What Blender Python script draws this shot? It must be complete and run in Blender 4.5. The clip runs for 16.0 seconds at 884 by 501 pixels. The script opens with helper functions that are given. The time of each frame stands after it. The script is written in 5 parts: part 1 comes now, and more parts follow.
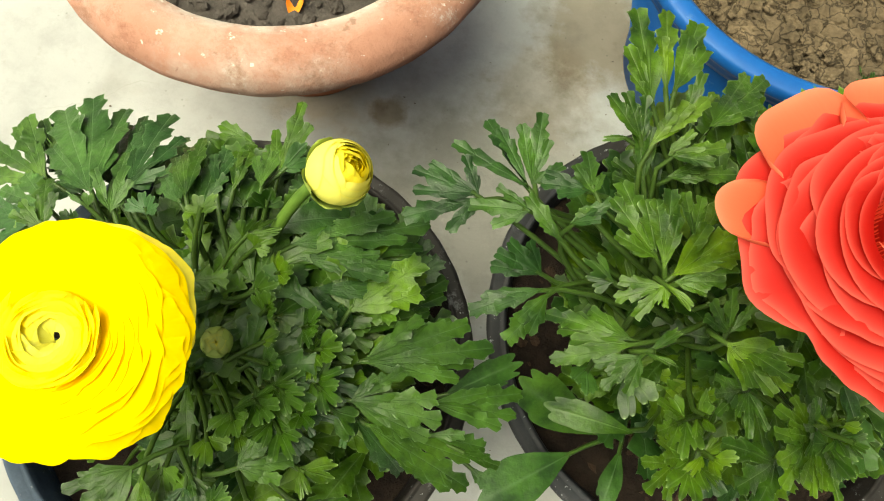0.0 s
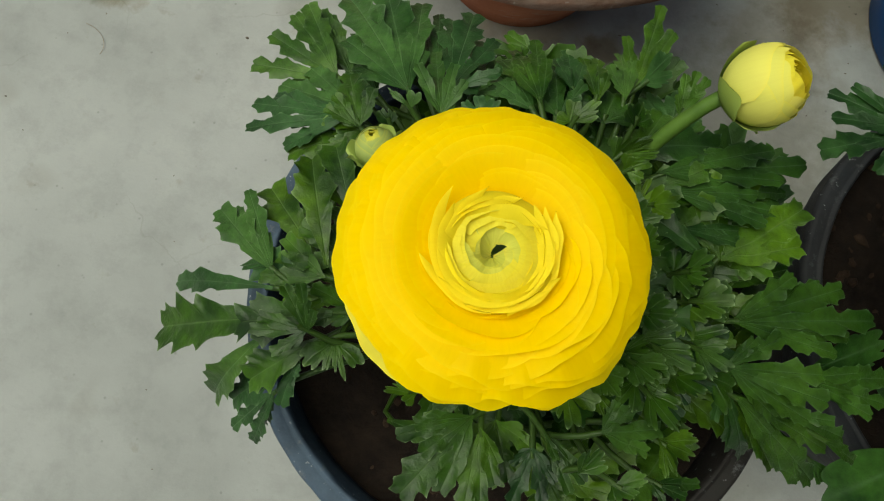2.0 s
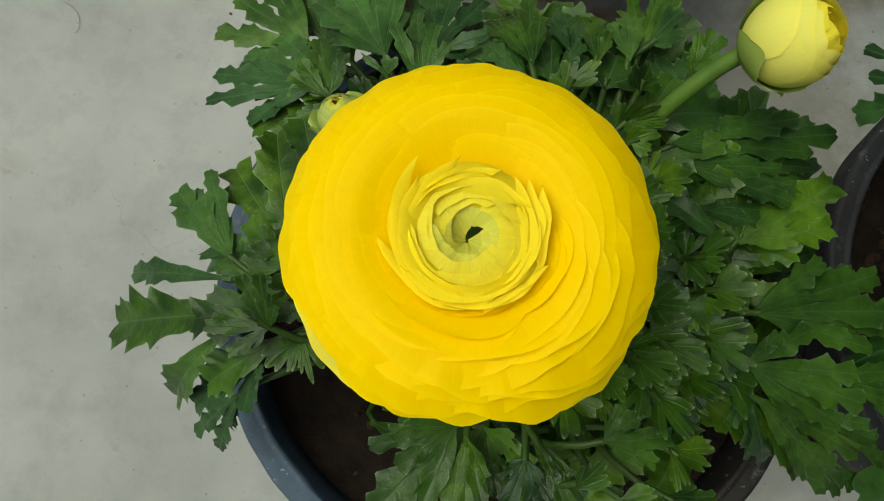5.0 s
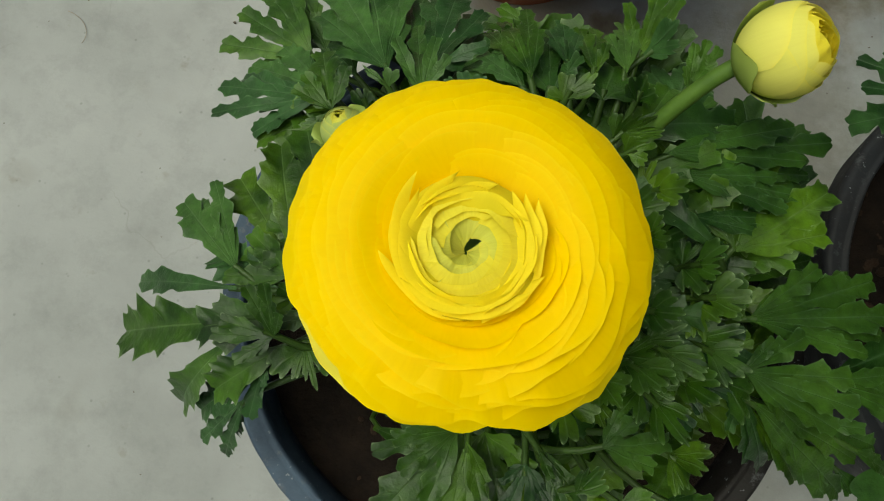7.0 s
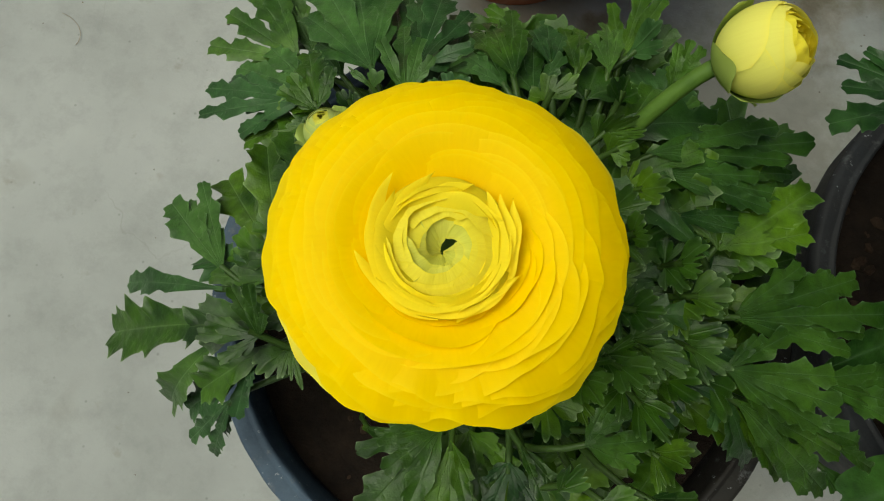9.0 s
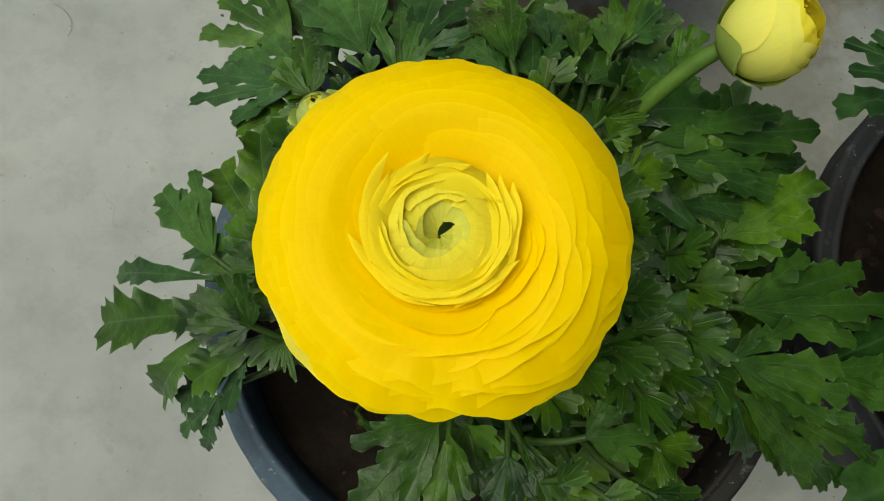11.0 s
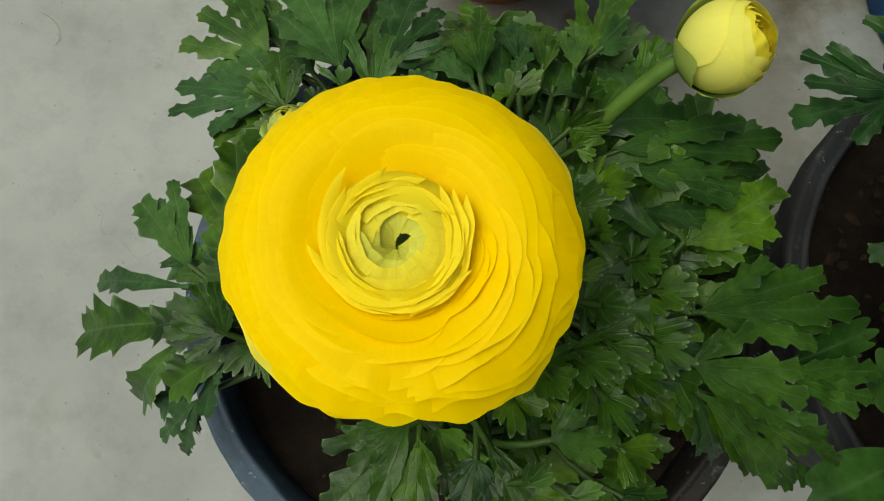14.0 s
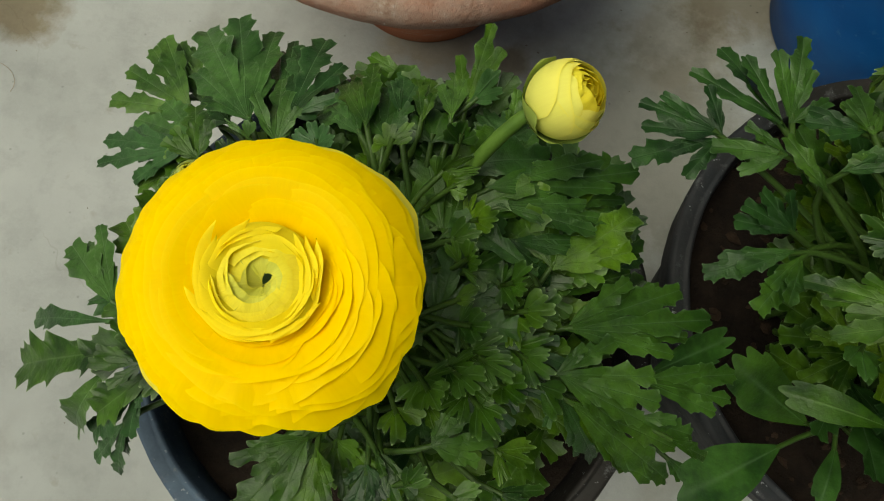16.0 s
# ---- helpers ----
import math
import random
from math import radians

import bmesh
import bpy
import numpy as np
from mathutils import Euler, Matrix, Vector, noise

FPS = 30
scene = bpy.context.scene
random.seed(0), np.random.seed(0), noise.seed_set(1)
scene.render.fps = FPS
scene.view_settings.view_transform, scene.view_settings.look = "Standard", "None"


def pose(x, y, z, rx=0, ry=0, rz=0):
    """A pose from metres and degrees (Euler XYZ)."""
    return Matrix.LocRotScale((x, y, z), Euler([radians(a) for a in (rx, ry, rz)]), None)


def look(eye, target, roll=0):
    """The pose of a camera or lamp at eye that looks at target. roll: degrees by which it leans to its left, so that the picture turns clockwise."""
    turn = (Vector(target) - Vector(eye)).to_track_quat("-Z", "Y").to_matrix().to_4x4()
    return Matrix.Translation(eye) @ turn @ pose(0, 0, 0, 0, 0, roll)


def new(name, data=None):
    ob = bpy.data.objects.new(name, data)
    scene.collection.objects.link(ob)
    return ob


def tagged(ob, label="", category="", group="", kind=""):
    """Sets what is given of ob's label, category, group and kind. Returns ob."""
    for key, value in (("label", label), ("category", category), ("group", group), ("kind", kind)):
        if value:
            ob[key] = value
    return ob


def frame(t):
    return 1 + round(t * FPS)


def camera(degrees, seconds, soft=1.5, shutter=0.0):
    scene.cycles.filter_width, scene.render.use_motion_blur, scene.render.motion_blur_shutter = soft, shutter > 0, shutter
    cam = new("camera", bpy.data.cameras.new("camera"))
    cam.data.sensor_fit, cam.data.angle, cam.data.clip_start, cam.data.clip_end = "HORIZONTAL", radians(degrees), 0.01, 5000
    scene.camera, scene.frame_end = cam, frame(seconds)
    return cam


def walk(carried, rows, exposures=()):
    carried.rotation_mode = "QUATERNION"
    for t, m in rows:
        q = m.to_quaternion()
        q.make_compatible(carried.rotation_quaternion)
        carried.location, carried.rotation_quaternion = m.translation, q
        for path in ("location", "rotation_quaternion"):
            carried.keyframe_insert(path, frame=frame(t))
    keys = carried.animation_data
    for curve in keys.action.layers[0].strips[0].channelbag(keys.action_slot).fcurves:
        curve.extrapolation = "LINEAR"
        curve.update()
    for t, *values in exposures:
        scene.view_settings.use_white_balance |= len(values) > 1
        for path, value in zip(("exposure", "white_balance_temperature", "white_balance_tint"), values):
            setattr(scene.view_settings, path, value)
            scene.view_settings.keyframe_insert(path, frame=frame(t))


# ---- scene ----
cam = camera(66.54, 16.0, soft=1.1)
# seconds, eye in metres, Euler turn in degrees
ROWS = [
    (0, 0.00037, 0.00017, 0.53489, 16.271, -3.488, 11.702),
    (0.25, -0.0210, -0.0075, 0.5350, 15.75, -3.75, 12.60),
    (0.5, -0.04642, -0.02035, 0.52905, 15.891, -3.594, 13.856),
    (0.75, -0.0722, -0.0255, 0.5195, 15.40, -3.40, 15.25),
    (1, -0.09189, -0.02757, 0.50851, 14.808, -3.045, 16.648),
    (1.5, -0.11154, -0.03251, 0.49456, 13.960, -2.005, 17.678),
    (2, -0.11912, -0.03136, 0.47881, 13.214, -1.519, 17.791),
    (2.5, -0.11925, -0.02923, 0.46818, 12.968, -0.933, 17.810),
    (3, -0.11836, -0.02611, 0.45897, 12.526, -0.694, 17.727),
    (3.5, -0.11855, -0.02413, 0.45622, 12.339, -0.612, 17.637),
    (4, -0.11890, -0.02690, 0.45383, 12.171, -0.500, 17.646),
    (4.5, -0.11829, -0.02912, 0.45454, 12.287, -0.790, 17.901),
    (5, -0.11111, -0.02278, 0.45127, 12.130, -0.576, 17.427),
    (7.5, -0.11040, -0.02153, 0.45617, 12.403, -0.161, 17.265),
    (8, -0.11033, -0.02217, 0.45419, 12.324, -0.210, 17.265),
    (8.5, -0.10905, -0.02214, 0.45732, 12.468, -0.277, 17.333),
    (9, -0.10529, -0.02018, 0.45697, 12.355, -0.052, 17.064),
    (11.5, -0.10490, -0.02218, 0.45039, 12.204, -0.428, 16.962),
    (12, -0.10411, -0.02184, 0.45315, 12.196, -0.484, 16.974),
    (12.5, -0.10094, -0.01998, 0.45386, 12.069, -0.272, 16.867),
    (13, -0.10278, -0.02121, 0.45415, 12.167, -0.347, 16.960),
    (13.5, -0.10064, -0.02079, 0.45537, 12.245, -0.495, 16.930),
    (14, -0.09676, -0.01893, 0.45664, 12.417, -0.488, 16.632),
    (14.5, -0.09552, -0.01889, 0.46001, 12.661, -0.679, 16.635),
    (15, -0.09111, -0.01852, 0.46676, 13.207, -0.949, 16.321),
    (15.5, -0.08173, -0.01656, 0.47197, 13.383, -1.078, 15.763),
    (16, -0.06483, -0.01256, 0.48644, 14.033, -1.395, 14.531),
]

EXPOSURES = [(0.0, 1.32, 7500, -8), (0.5, 1.26, 8300, -3), (1.0, 0.36, 7350, -5), (1.5, 0.12, 6750, -7), (2.2, -0.03, 6550, -9), (14.5, -0.05, 6600, -9), (16.0, 0.03, 6900, -8)]
walk(cam, [(t, pose(*place)) for t, *place in ROWS], EXPOSURES)

# ---- light ----
SUN_TURN, SUN_HEIGHT = 196.0, 67.0  # degrees: towards the sun, round from +x, and up
world = bpy.data.worlds.new("sky")
scene.world = world
world.use_nodes = True
wn = world.node_tree.nodes
sky = wn.new("ShaderNodeTexSky")
sky.sky_type, sky.sun_disc = "NISHITA", False
sky.sun_elevation, sky.sun_rotation = radians(SUN_HEIGHT), radians(90.0 - SUN_TURN)
sky.air_density, sky.dust_density, sky.ozone_density = 0.3, 9.0, 0.3
wn["Background"].inputs["Strength"].default_value = 0.092
world.node_tree.links.new(sky.outputs["Color"], wn["Background"].inputs["Color"])
sun = new("sun", bpy.data.lights.new("sun", "SUN"))
sun.data.energy, sun.data.angle, sun.data.color = 1.70, radians(58), (1.0, 0.97, 0.92)
_a, _h = radians(SUN_TURN), radians(SUN_HEIGHT)
sun.matrix_world = look((math.cos(_a) * math.cos(_h) * 5, math.sin(_a) * math.cos(_h) * 5, math.sin(_h) * 5), (0, 0, 0))


# ---- materials ----
def material(name, rough=0.6, spec=0.4):
    m = bpy.data.materials.new(name)
    m.use_nodes = True
    b = m.node_tree.nodes["Principled BSDF"]
    b.inputs["Roughness"].default_value = rough
    b.inputs["Specular IOR Level"].default_value = spec
    return m, m.node_tree, b


def node(nt, kind, **values):
    n = nt.nodes.new(kind)
    for key, value in values.items():
        n.inputs[key].default_value = value
    return n


def noise_node(nt, scale, detail=6.0, rough=0.6, vector=None):
    n = node(nt, "ShaderNodeTexNoise", Scale=scale, Detail=detail, Roughness=rough)
    if vector is None:
        vector = nt.nodes.new("ShaderNodeTexCoord").outputs["Object"]
    nt.links.new(vector, n.inputs["Vector"])
    return n.outputs["Fac"]


def ramp(nt, source, stops):
    n = nt.nodes.new("ShaderNodeValToRGB")
    while len(n.color_ramp.elements) < len(stops):
        n.color_ramp.elements.new(0.5)
    for e, (at, c) in zip(n.color_ramp.elements, stops):
        e.position, e.color = at, (*c, 1.0) if len(c) == 3 else c
    nt.links.new(source, n.inputs["Fac"])
    return n.outputs["Color"]


def grey(v):
    return (v, v, v)


def mix(nt, how, fac, a, b):
    n = nt.nodes.new("ShaderNodeMix")
    n.data_type, n.blend_type = "RGBA", how
    for socket, value in ((n.inputs[0], fac), (n.inputs[6], a), (n.inputs[7], b)):
        if isinstance(value, (int, float)):
            socket.default_value = value
        elif isinstance(value, tuple):
            socket.default_value = (*value, 1.0)
        else:
            nt.links.new(value, socket)
    return n.outputs[2]


def arith(nt, how, a, b=0.0):
    n = nt.nodes.new("ShaderNodeMath")
    n.operation = how
    for socket, value in ((n.inputs[0], a), (n.inputs[1], b)):
        if isinstance(value, (int, float)):
            socket.default_value = value
        else:
            nt.links.new(value, socket)
    return n.outputs[0]


def bump(nt, bsdf, height, strength, distance):
    n = node(nt, "ShaderNodeBump", Strength=strength, Distance=distance)
    nt.links.new(height, n.inputs["Height"])
    nt.links.new(n.outputs["Normal"], bsdf.inputs["Normal"])


def attribute(nt, name):
    n = nt.nodes.new("ShaderNodeAttribute")
    n.attribute_name = name
    return n.outputs["Fac"]


def object_random(nt):
    return nt.nodes.new("ShaderNodeObjectInfo").outputs["Random"]


def see_through(nt, bsdf, colour, amount):
    """Lets light glow through a thin blade or petal."""
    t = nt.nodes.new("ShaderNodeBsdfTranslucent")
    nt.links.new(colour, t.inputs["Color"])
    m = nt.nodes.new("ShaderNodeMixShader")
    m.inputs[0].default_value = amount
    nt.links.new(bsdf.outputs[0], m.inputs[1])
    nt.links.new(t.outputs[0], m.inputs[2])
    nt.links.new(m.outputs[0], nt.nodes["Material Output"].inputs["Surface"])


def leaf_material(name, dark, light, pale):
    m, nt, b = material(name, 0.42, 0.24)
    c = ramp(nt, noise_node(nt, 45.0, 4.0), [(0.36, dark), (0.66, light)])
    c = mix(nt, "MULTIPLY", 1.0, c, ramp(nt, noise_node(nt, 230.0, 3.0), [(0.30, grey(0.76)), (0.70, grey(1.18))]))
    c = mix(nt, "MULTIPLY", 1.0, c, ramp(nt, object_random(nt), [(0.0, (0.54, 0.64, 0.80)), (0.5, (1.0, 1.0, 1.0)), (1.0, (1.48, 1.26, 0.80))]))
    vein = attribute(nt, "vein")
    c = mix(nt, "MIX", arith(nt, "MULTIPLY", vein, 0.17), c, pale)
    c = mix(nt, "MIX", arith(nt, "MULTIPLY", attribute(nt, "edge"), 0.9), c, pale)
    stalk = attribute(nt, "stalk")
    c = mix(nt, "MIX", arith(nt, "MULTIPLY", stalk, 0.8), c, (0.040, 0.075, 0.014))
    nt.links.new(c, b.inputs["Base Color"])
    nt.links.new(ramp(nt, noise_node(nt, 160.0, 3.0), [(0.3, grey(0.29)), (0.75, grey(0.48))]), b.inputs["Roughness"])
    bump(nt, b, arith(nt, "ADD", noise_node(nt, 210.0, 5.0, 0.65), arith(nt, "MULTIPLY", vein, -0.4)), 0.5, 0.0011)
    see_through(nt, b, c, 0.10)
    return m


leaf_yellow = leaf_material("green_leaf", (0.011, 0.037, 0.002), (0.056, 0.126, 0.007), (0.26, 0.36, 0.17))
leaf_red = leaf_material("fresh_green_leaf", (0.012, 0.038, 0.003), (0.060, 0.127, 0.007), (0.27, 0.38, 0.16))

# darker bluish leaves; also paints shade into those east of the bloom
leaf_dusky_shaded = leaf_material("dusky_shaded_green_leaf", (0.010, 0.034, 0.005), (0.036, 0.092, 0.013), (0.16, 0.25, 0.13))
# lighter leaf copy: sky sheen on the north and west leaves, painted in
leaf_skylit = leaf_material("skylit_green_leaf", (0.019, 0.056, 0.010), (0.060, 0.134, 0.028), (0.22, 0.32, 0.17))


def petal_material(name, base, tip, side, glow, edge=(0.98, 0.82, 0.03), hem=(30.0, 0.25), veins=0.2):
    m, nt, b = material(name, 0.6, 0.12)
    c = mix(nt, "MIX", attribute(nt, "reach"), base, tip)
    c = mix(nt, "MULTIPLY", 1.0, c, ramp(nt, object_random(nt), [(0.0, side), (1.0, (1.0, 1.0, 1.0))]))
    streak = node(nt, "ShaderNodeTexNoise", Scale=1.0, Detail=3.0, Roughness=0.6)
    uv = nt.nodes.new("ShaderNodeUVMap")
    mp = node(nt, "ShaderNodeMapping", Scale=(26.0, 1.6, 1.0))
    nt.links.new(uv.outputs["UV"], mp.inputs["Vector"])
    nt.links.new(mp.outputs["Vector"], streak.inputs["Vector"])
    c = mix(nt, "MULTIPLY", veins, c, ramp(nt, streak.outputs["Fac"], [(0.3, (0.90, 0.86, 0.80)), (0.6, (1.0, 1.0, 1.0))]))
    c = mix(nt, "MIX", arith(nt, "MULTIPLY", arith(nt, "POWER", attribute(nt, "reach"), hem[0]), hem[1]), c, edge)
    nt.links.new(c, b.inputs["Base Color"])
    bump(nt, b, streak.outputs["Fac"], 0.6 * veins, 0.0004)
    see_through(nt, b, c, glow)
    return m


petal_yellow = petal_material("yellow_petal", (0.95, 0.63, 0.0), (0.97, 0.71, 0.0), (0.99, 0.98, 0.97), 0.32)
petal_lemon = petal_material("lemon_petal", (0.70, 0.66, 0.09), (0.93, 0.79, 0.08), (1.0, 1.0, 1.0), 0.30)
petal_rim = petal_material("bright_yellow_petal", (0.90, 0.76, 0.03), (0.96, 0.80, 0.03), (0.99, 0.98, 0.97), 0.36)
petal_mid = petal_material("greenish_yellow_petal", (0.84, 0.72, 0.03), (0.90, 0.79, 0.07), (0.97, 0.98, 0.95), 0.34, veins=0.45)
petal_bud = petal_material("pale_lemon_petal", (0.66, 0.68, 0.16), (0.90, 0.83, 0.18), (0.92, 0.98, 0.95), 0.30)
petal_pale = petal_material("pale_green_petal", (0.26, 0.36, 0.07), (0.46, 0.54, 0.16), (1.0, 1.0, 1.0), 0.3)
petal_lime = petal_material("lime_petal", (0.56, 0.58, 0.07), (0.78, 0.75, 0.12), (0.95, 0.98, 0.95), 0.34, veins=0.6)
petal_red = petal_material("red_petal", (0.30, 0.002, 0.002), (0.52, 0.010, 0.009), (0.80, 0.55, 0.55), 0.42, (0.76, 0.17, 0.13), (10.0, 0.55))
petal_coral = petal_material("coral_petal", (0.62, 0.030, 0.016), (0.70, 0.15, 0.075), (1.0, 0.9, 0.85), 0.32, (0.82, 0.28, 0.18), (12.0, 0.5))

stem_green, nt, b = material("stem_green", 0.5, 0.2)
c = ramp(nt, noise_node(nt, 130.0), [(0.3, (0.045, 0.095, 0.012)), (0.7, (0.085, 0.155, 0.022))])
nt.links.new(c, b.inputs["Base Color"])
bump(nt, b, noise_node(nt, 600.0), 0.3, 0.0004)

sepal_green, nt, b = material("sepal_green", 0.5, 0.35)
c = mix(nt, "MIX", attribute(nt, "reach"), (0.12, 0.23, 0.03), (0.36, 0.45, 0.10))
nt.links.new(c, b.inputs["Base Color"])
see_through(nt, b, c, 0.2)

concrete, nt, b = material("weathered_concrete", 0.85, 0.25)
spot = nt.nodes.new("ShaderNodeTexCoord").outputs["Object"]
c = ramp(nt, noise_node(nt, 5.0, 8.0, 0.62, spot), [(0.30, (0.240, 0.246, 0.242)), (0.5, (0.311, 0.319, 0.315)), (0.72, (0.368, 0.376, 0.370))])
c = mix(nt, "MULTIPLY", 0.8, c, ramp(nt, noise_node(nt, 34.0, 8.0, 0.7, spot), [(0.30, grey(0.80)), (0.52, grey(1.0))]))
c = mix(nt, "MULTIPLY", 0.7, c, ramp(nt, noise_node(nt, 14.0, 2.0, 0.5, spot), [(0.62, grey(1.0)), (0.74, (0.82, 0.80, 0.76))]))
fleck = node(nt, "ShaderNodeTexVoronoi", Scale=60.0)
nt.links.new(spot, fleck.inputs["Vector"])
c = mix(nt, "MULTIPLY", 0.4, c, ramp(nt, fleck.outputs["Distance"], [(0.03, grey(0.35)), (0.075, grey(1.0))]))

bent = nt.nodes.new("ShaderNodeVectorMath")
bent.operation = "ADD"
wander = node(nt, "ShaderNodeTexNoise", Scale=9.0, Detail=6.0)
nt.links.new(spot, wander.inputs["Vector"])
shift = nt.nodes.new("ShaderNodeVectorMath")
shift.operation = "SCALE"
shift.inputs["Scale"].default_value = 0.16
nt.links.new(wander.outputs["Color"], shift.inputs[0])
nt.links.new(spot, bent.inputs[0])
nt.links.new(shift.outputs[0], bent.inputs[1])
crack = node(nt, "ShaderNodeTexVoronoi", Scale=5.5)
crack.feature = "DISTANCE_TO_EDGE"
nt.links.new(bent.outputs[0], crack.inputs["Vector"])
line = ramp(nt, crack.outputs["Distance"], [(0.001, grey(1.0)), (0.006, grey(0.0))])
some = ramp(nt, noise_node(nt, 7.0, 3.0, 0.5, spot), [(0.54, grey(0.0)), (0.62, grey(0.28))])
c = mix(nt, "MIX", arith(nt, "MULTIPLY", line, some), c, (0.17, 0.165, 0.15))
smear = ramp(nt, noise_node(nt, 48.0, 4.0, 0.6, spot), [(0.64, grey(0.0)), (0.74, grey(0.5))])
c = mix(nt, "MULTIPLY", smear, c, (0.72, 0.68, 0.60))


def stain_or_shade(c, x, y, radius, colour, amount):
    """A damp stain, dirt or painted shade on the floor, with a ragged edge."""
    away = nt.nodes.new("ShaderNodeVectorMath")
    away.operation = "DISTANCE"
    nt.links.new(spot, away.inputs[0])
    away.inputs[1].default_value = (x, y, 0.0)
    ragged = arith(nt, "ADD", away.outputs["Value"], arith(nt, "MULTIPLY", noise_node(nt, 22.0, 6.0, 0.65, spot), radius * 0.9))
    mask = ramp(nt, arith(nt, "DIVIDE", ragged, radius), [(0.75, grey(amount)), (1.45, grey(0.0))])
    return mix(nt, "MULTIPLY", mask, c, colour)


c = stain_or_shade(c, -0.468, 0.226, 0.085, (0.52, 0.42, 0.28), 0.95)
c = stain_or_shade(c, -0.070, 0.272, 0.034, (0.62, 0.52, 0.40), 0.9)
c = stain_or_shade(c, -0.130, 0.290, 0.10, (0.90, 0.78, 0.64), 0.9)
c = stain_or_shade(c, 0.100, 0.400, 0.13, (0.62, 0.54, 0.42), 0.9)
c = stain_or_shade(c, 0.060, 0.330, 0.11, (0.78, 0.68, 0.54), 0.5)
# dirt between the pots, deepened to paint in the shade there
c = stain_or_shade(c, 0.04, 0.22, 0.24, (0.66, 0.63, 0.57), 0.9)
c = stain_or_shade(c, -0.30, 0.36, 0.14, (0.80, 0.72, 0.60), 0.5)
nt.links.new(c, b.inputs["Base Color"])
bump(nt, b, arith(nt, "ADD", noise_node(nt, 180.0, 8.0, 0.7, spot), arith(nt, "MULTIPLY", noise_node(nt, 16.0, 4.0, 0.5, spot), 2.0)), 0.35, 0.0012)



def pot_plastic(name, sky_sheen):
    """Black pot plastic, scuffed; the argument sets how much slate blue sky reflection is painted on one side."""
    m, nt, b = material(name, 0.6, 0.22)
    c = ramp(nt, noise_node(nt, 14.0, 8.0, 0.7), [(0.35, (0.010, 0.009, 0.008)), (0.7, (0.026, 0.023, 0.021))])
    # sky reflection put into the colour: slate blue towards -x and -y
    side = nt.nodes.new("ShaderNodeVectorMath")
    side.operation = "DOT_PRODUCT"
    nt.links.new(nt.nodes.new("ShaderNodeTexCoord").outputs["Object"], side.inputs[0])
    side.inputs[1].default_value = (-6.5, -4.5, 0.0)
    sheen_or_crust = arith(nt, "ADD", side.outputs["Value"], arith(nt, "MULTIPLY", noise_node(nt, 26.0, 7.0, 0.7), 0.9))
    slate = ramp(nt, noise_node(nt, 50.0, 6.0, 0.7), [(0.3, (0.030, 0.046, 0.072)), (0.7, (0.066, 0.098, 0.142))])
    c = mix(nt, "MIX", ramp(nt, sheen_or_crust, [(0.40, grey(0.0)), (0.95, grey(sky_sheen))]), c, slate)
    c = mix(nt, "MIX", ramp(nt, noise_node(nt, 90.0, 8.0, 0.75), [(0.57, grey(0.0)), (0.66, grey(0.35 + 0.4 * sky_sheen))]), c, (0.12, 0.125, 0.13))
    c = mix(nt, "MIX", ramp(nt, noise_node(nt, 330.0, 4.0, 0.6), [(0.66, grey(0.0)), (0.72, grey(0.7))]), c, (0.34, 0.36, 0.38))
    nt.links.new(c, b.inputs["Base Color"])
    nt.links.new(ramp(nt, noise_node(nt, 40.0), [(0.3, grey(0.52)), (0.7, grey(0.75))]), b.inputs["Roughness"])
    bump(nt, b, noise_node(nt, 300.0, 6.0), 0.35, 0.0008)
    return m


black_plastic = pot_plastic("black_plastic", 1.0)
brown_plastic = pot_plastic("brown_black_plastic", 0.12)

blue_plastic, nt, b = material("blue_plastic", 0.5, 0.3)
c = ramp(nt, noise_node(nt, 12.0, 6.0), [(0.3, (0.003, 0.060, 0.24)), (0.7, (0.006, 0.105, 0.36))])
c = mix(nt, "MIX", ramp(nt, noise_node(nt, 60.0, 8.0, 0.75), [(0.60, grey(0.0)), (0.72, grey(0.45))]), c, (0.12, 0.24, 0.42))
nt.links.new(c, b.inputs["Base Color"])
bump(nt, b, noise_node(nt, 200.0, 6.0), 0.15, 0.0006)

terracotta, nt, b = material("limed_terracotta", 0.88, 0.18)
c = ramp(nt, noise_node(nt, 9.0, 8.0, 0.65), [(0.3, (0.29, 0.135, 0.090)), (0.55, (0.37, 0.20, 0.145)), (0.75, (0.40, 0.25, 0.195))])
lime = ramp(nt, noise_node(nt, 8.0, 9.0, 0.74), [(0.48, grey(0.0)), (0.62, grey(0.70))])
c = mix(nt, "MIX", lime, c, (0.43, 0.34, 0.29))
sheen_or_crust = arith(nt, "MULTIPLY", attribute(nt, "crust"), ramp(nt, noise_node(nt, 26.0, 8.0, 0.75), [(0.38, grey(0.05)), (0.58, grey(0.95))]))
c = mix(nt, "MIX", sheen_or_crust, c, (0.54, 0.50, 0.44))
c = mix(nt, "MIX", ramp(nt, noise_node(nt, 16.0, 9.0, 0.8), [(0.60, grey(0.0)), (0.66, grey(0.6))]), c, (0.56, 0.51, 0.46))
c = mix(nt, "MIX", ramp(nt, noise_node(nt, 150.0, 3.0), [(0.66, grey(0.0)), (0.72, grey(0.8))]), c, (0.62, 0.56, 0.50))
c = mix(nt, "MULTIPLY", 1.0, c, ramp(nt, noise_node(nt, 22.0, 9.0, 0.8), [(0.34, (0.66, 0.58, 0.52)), (0.48, grey(1.0))]))
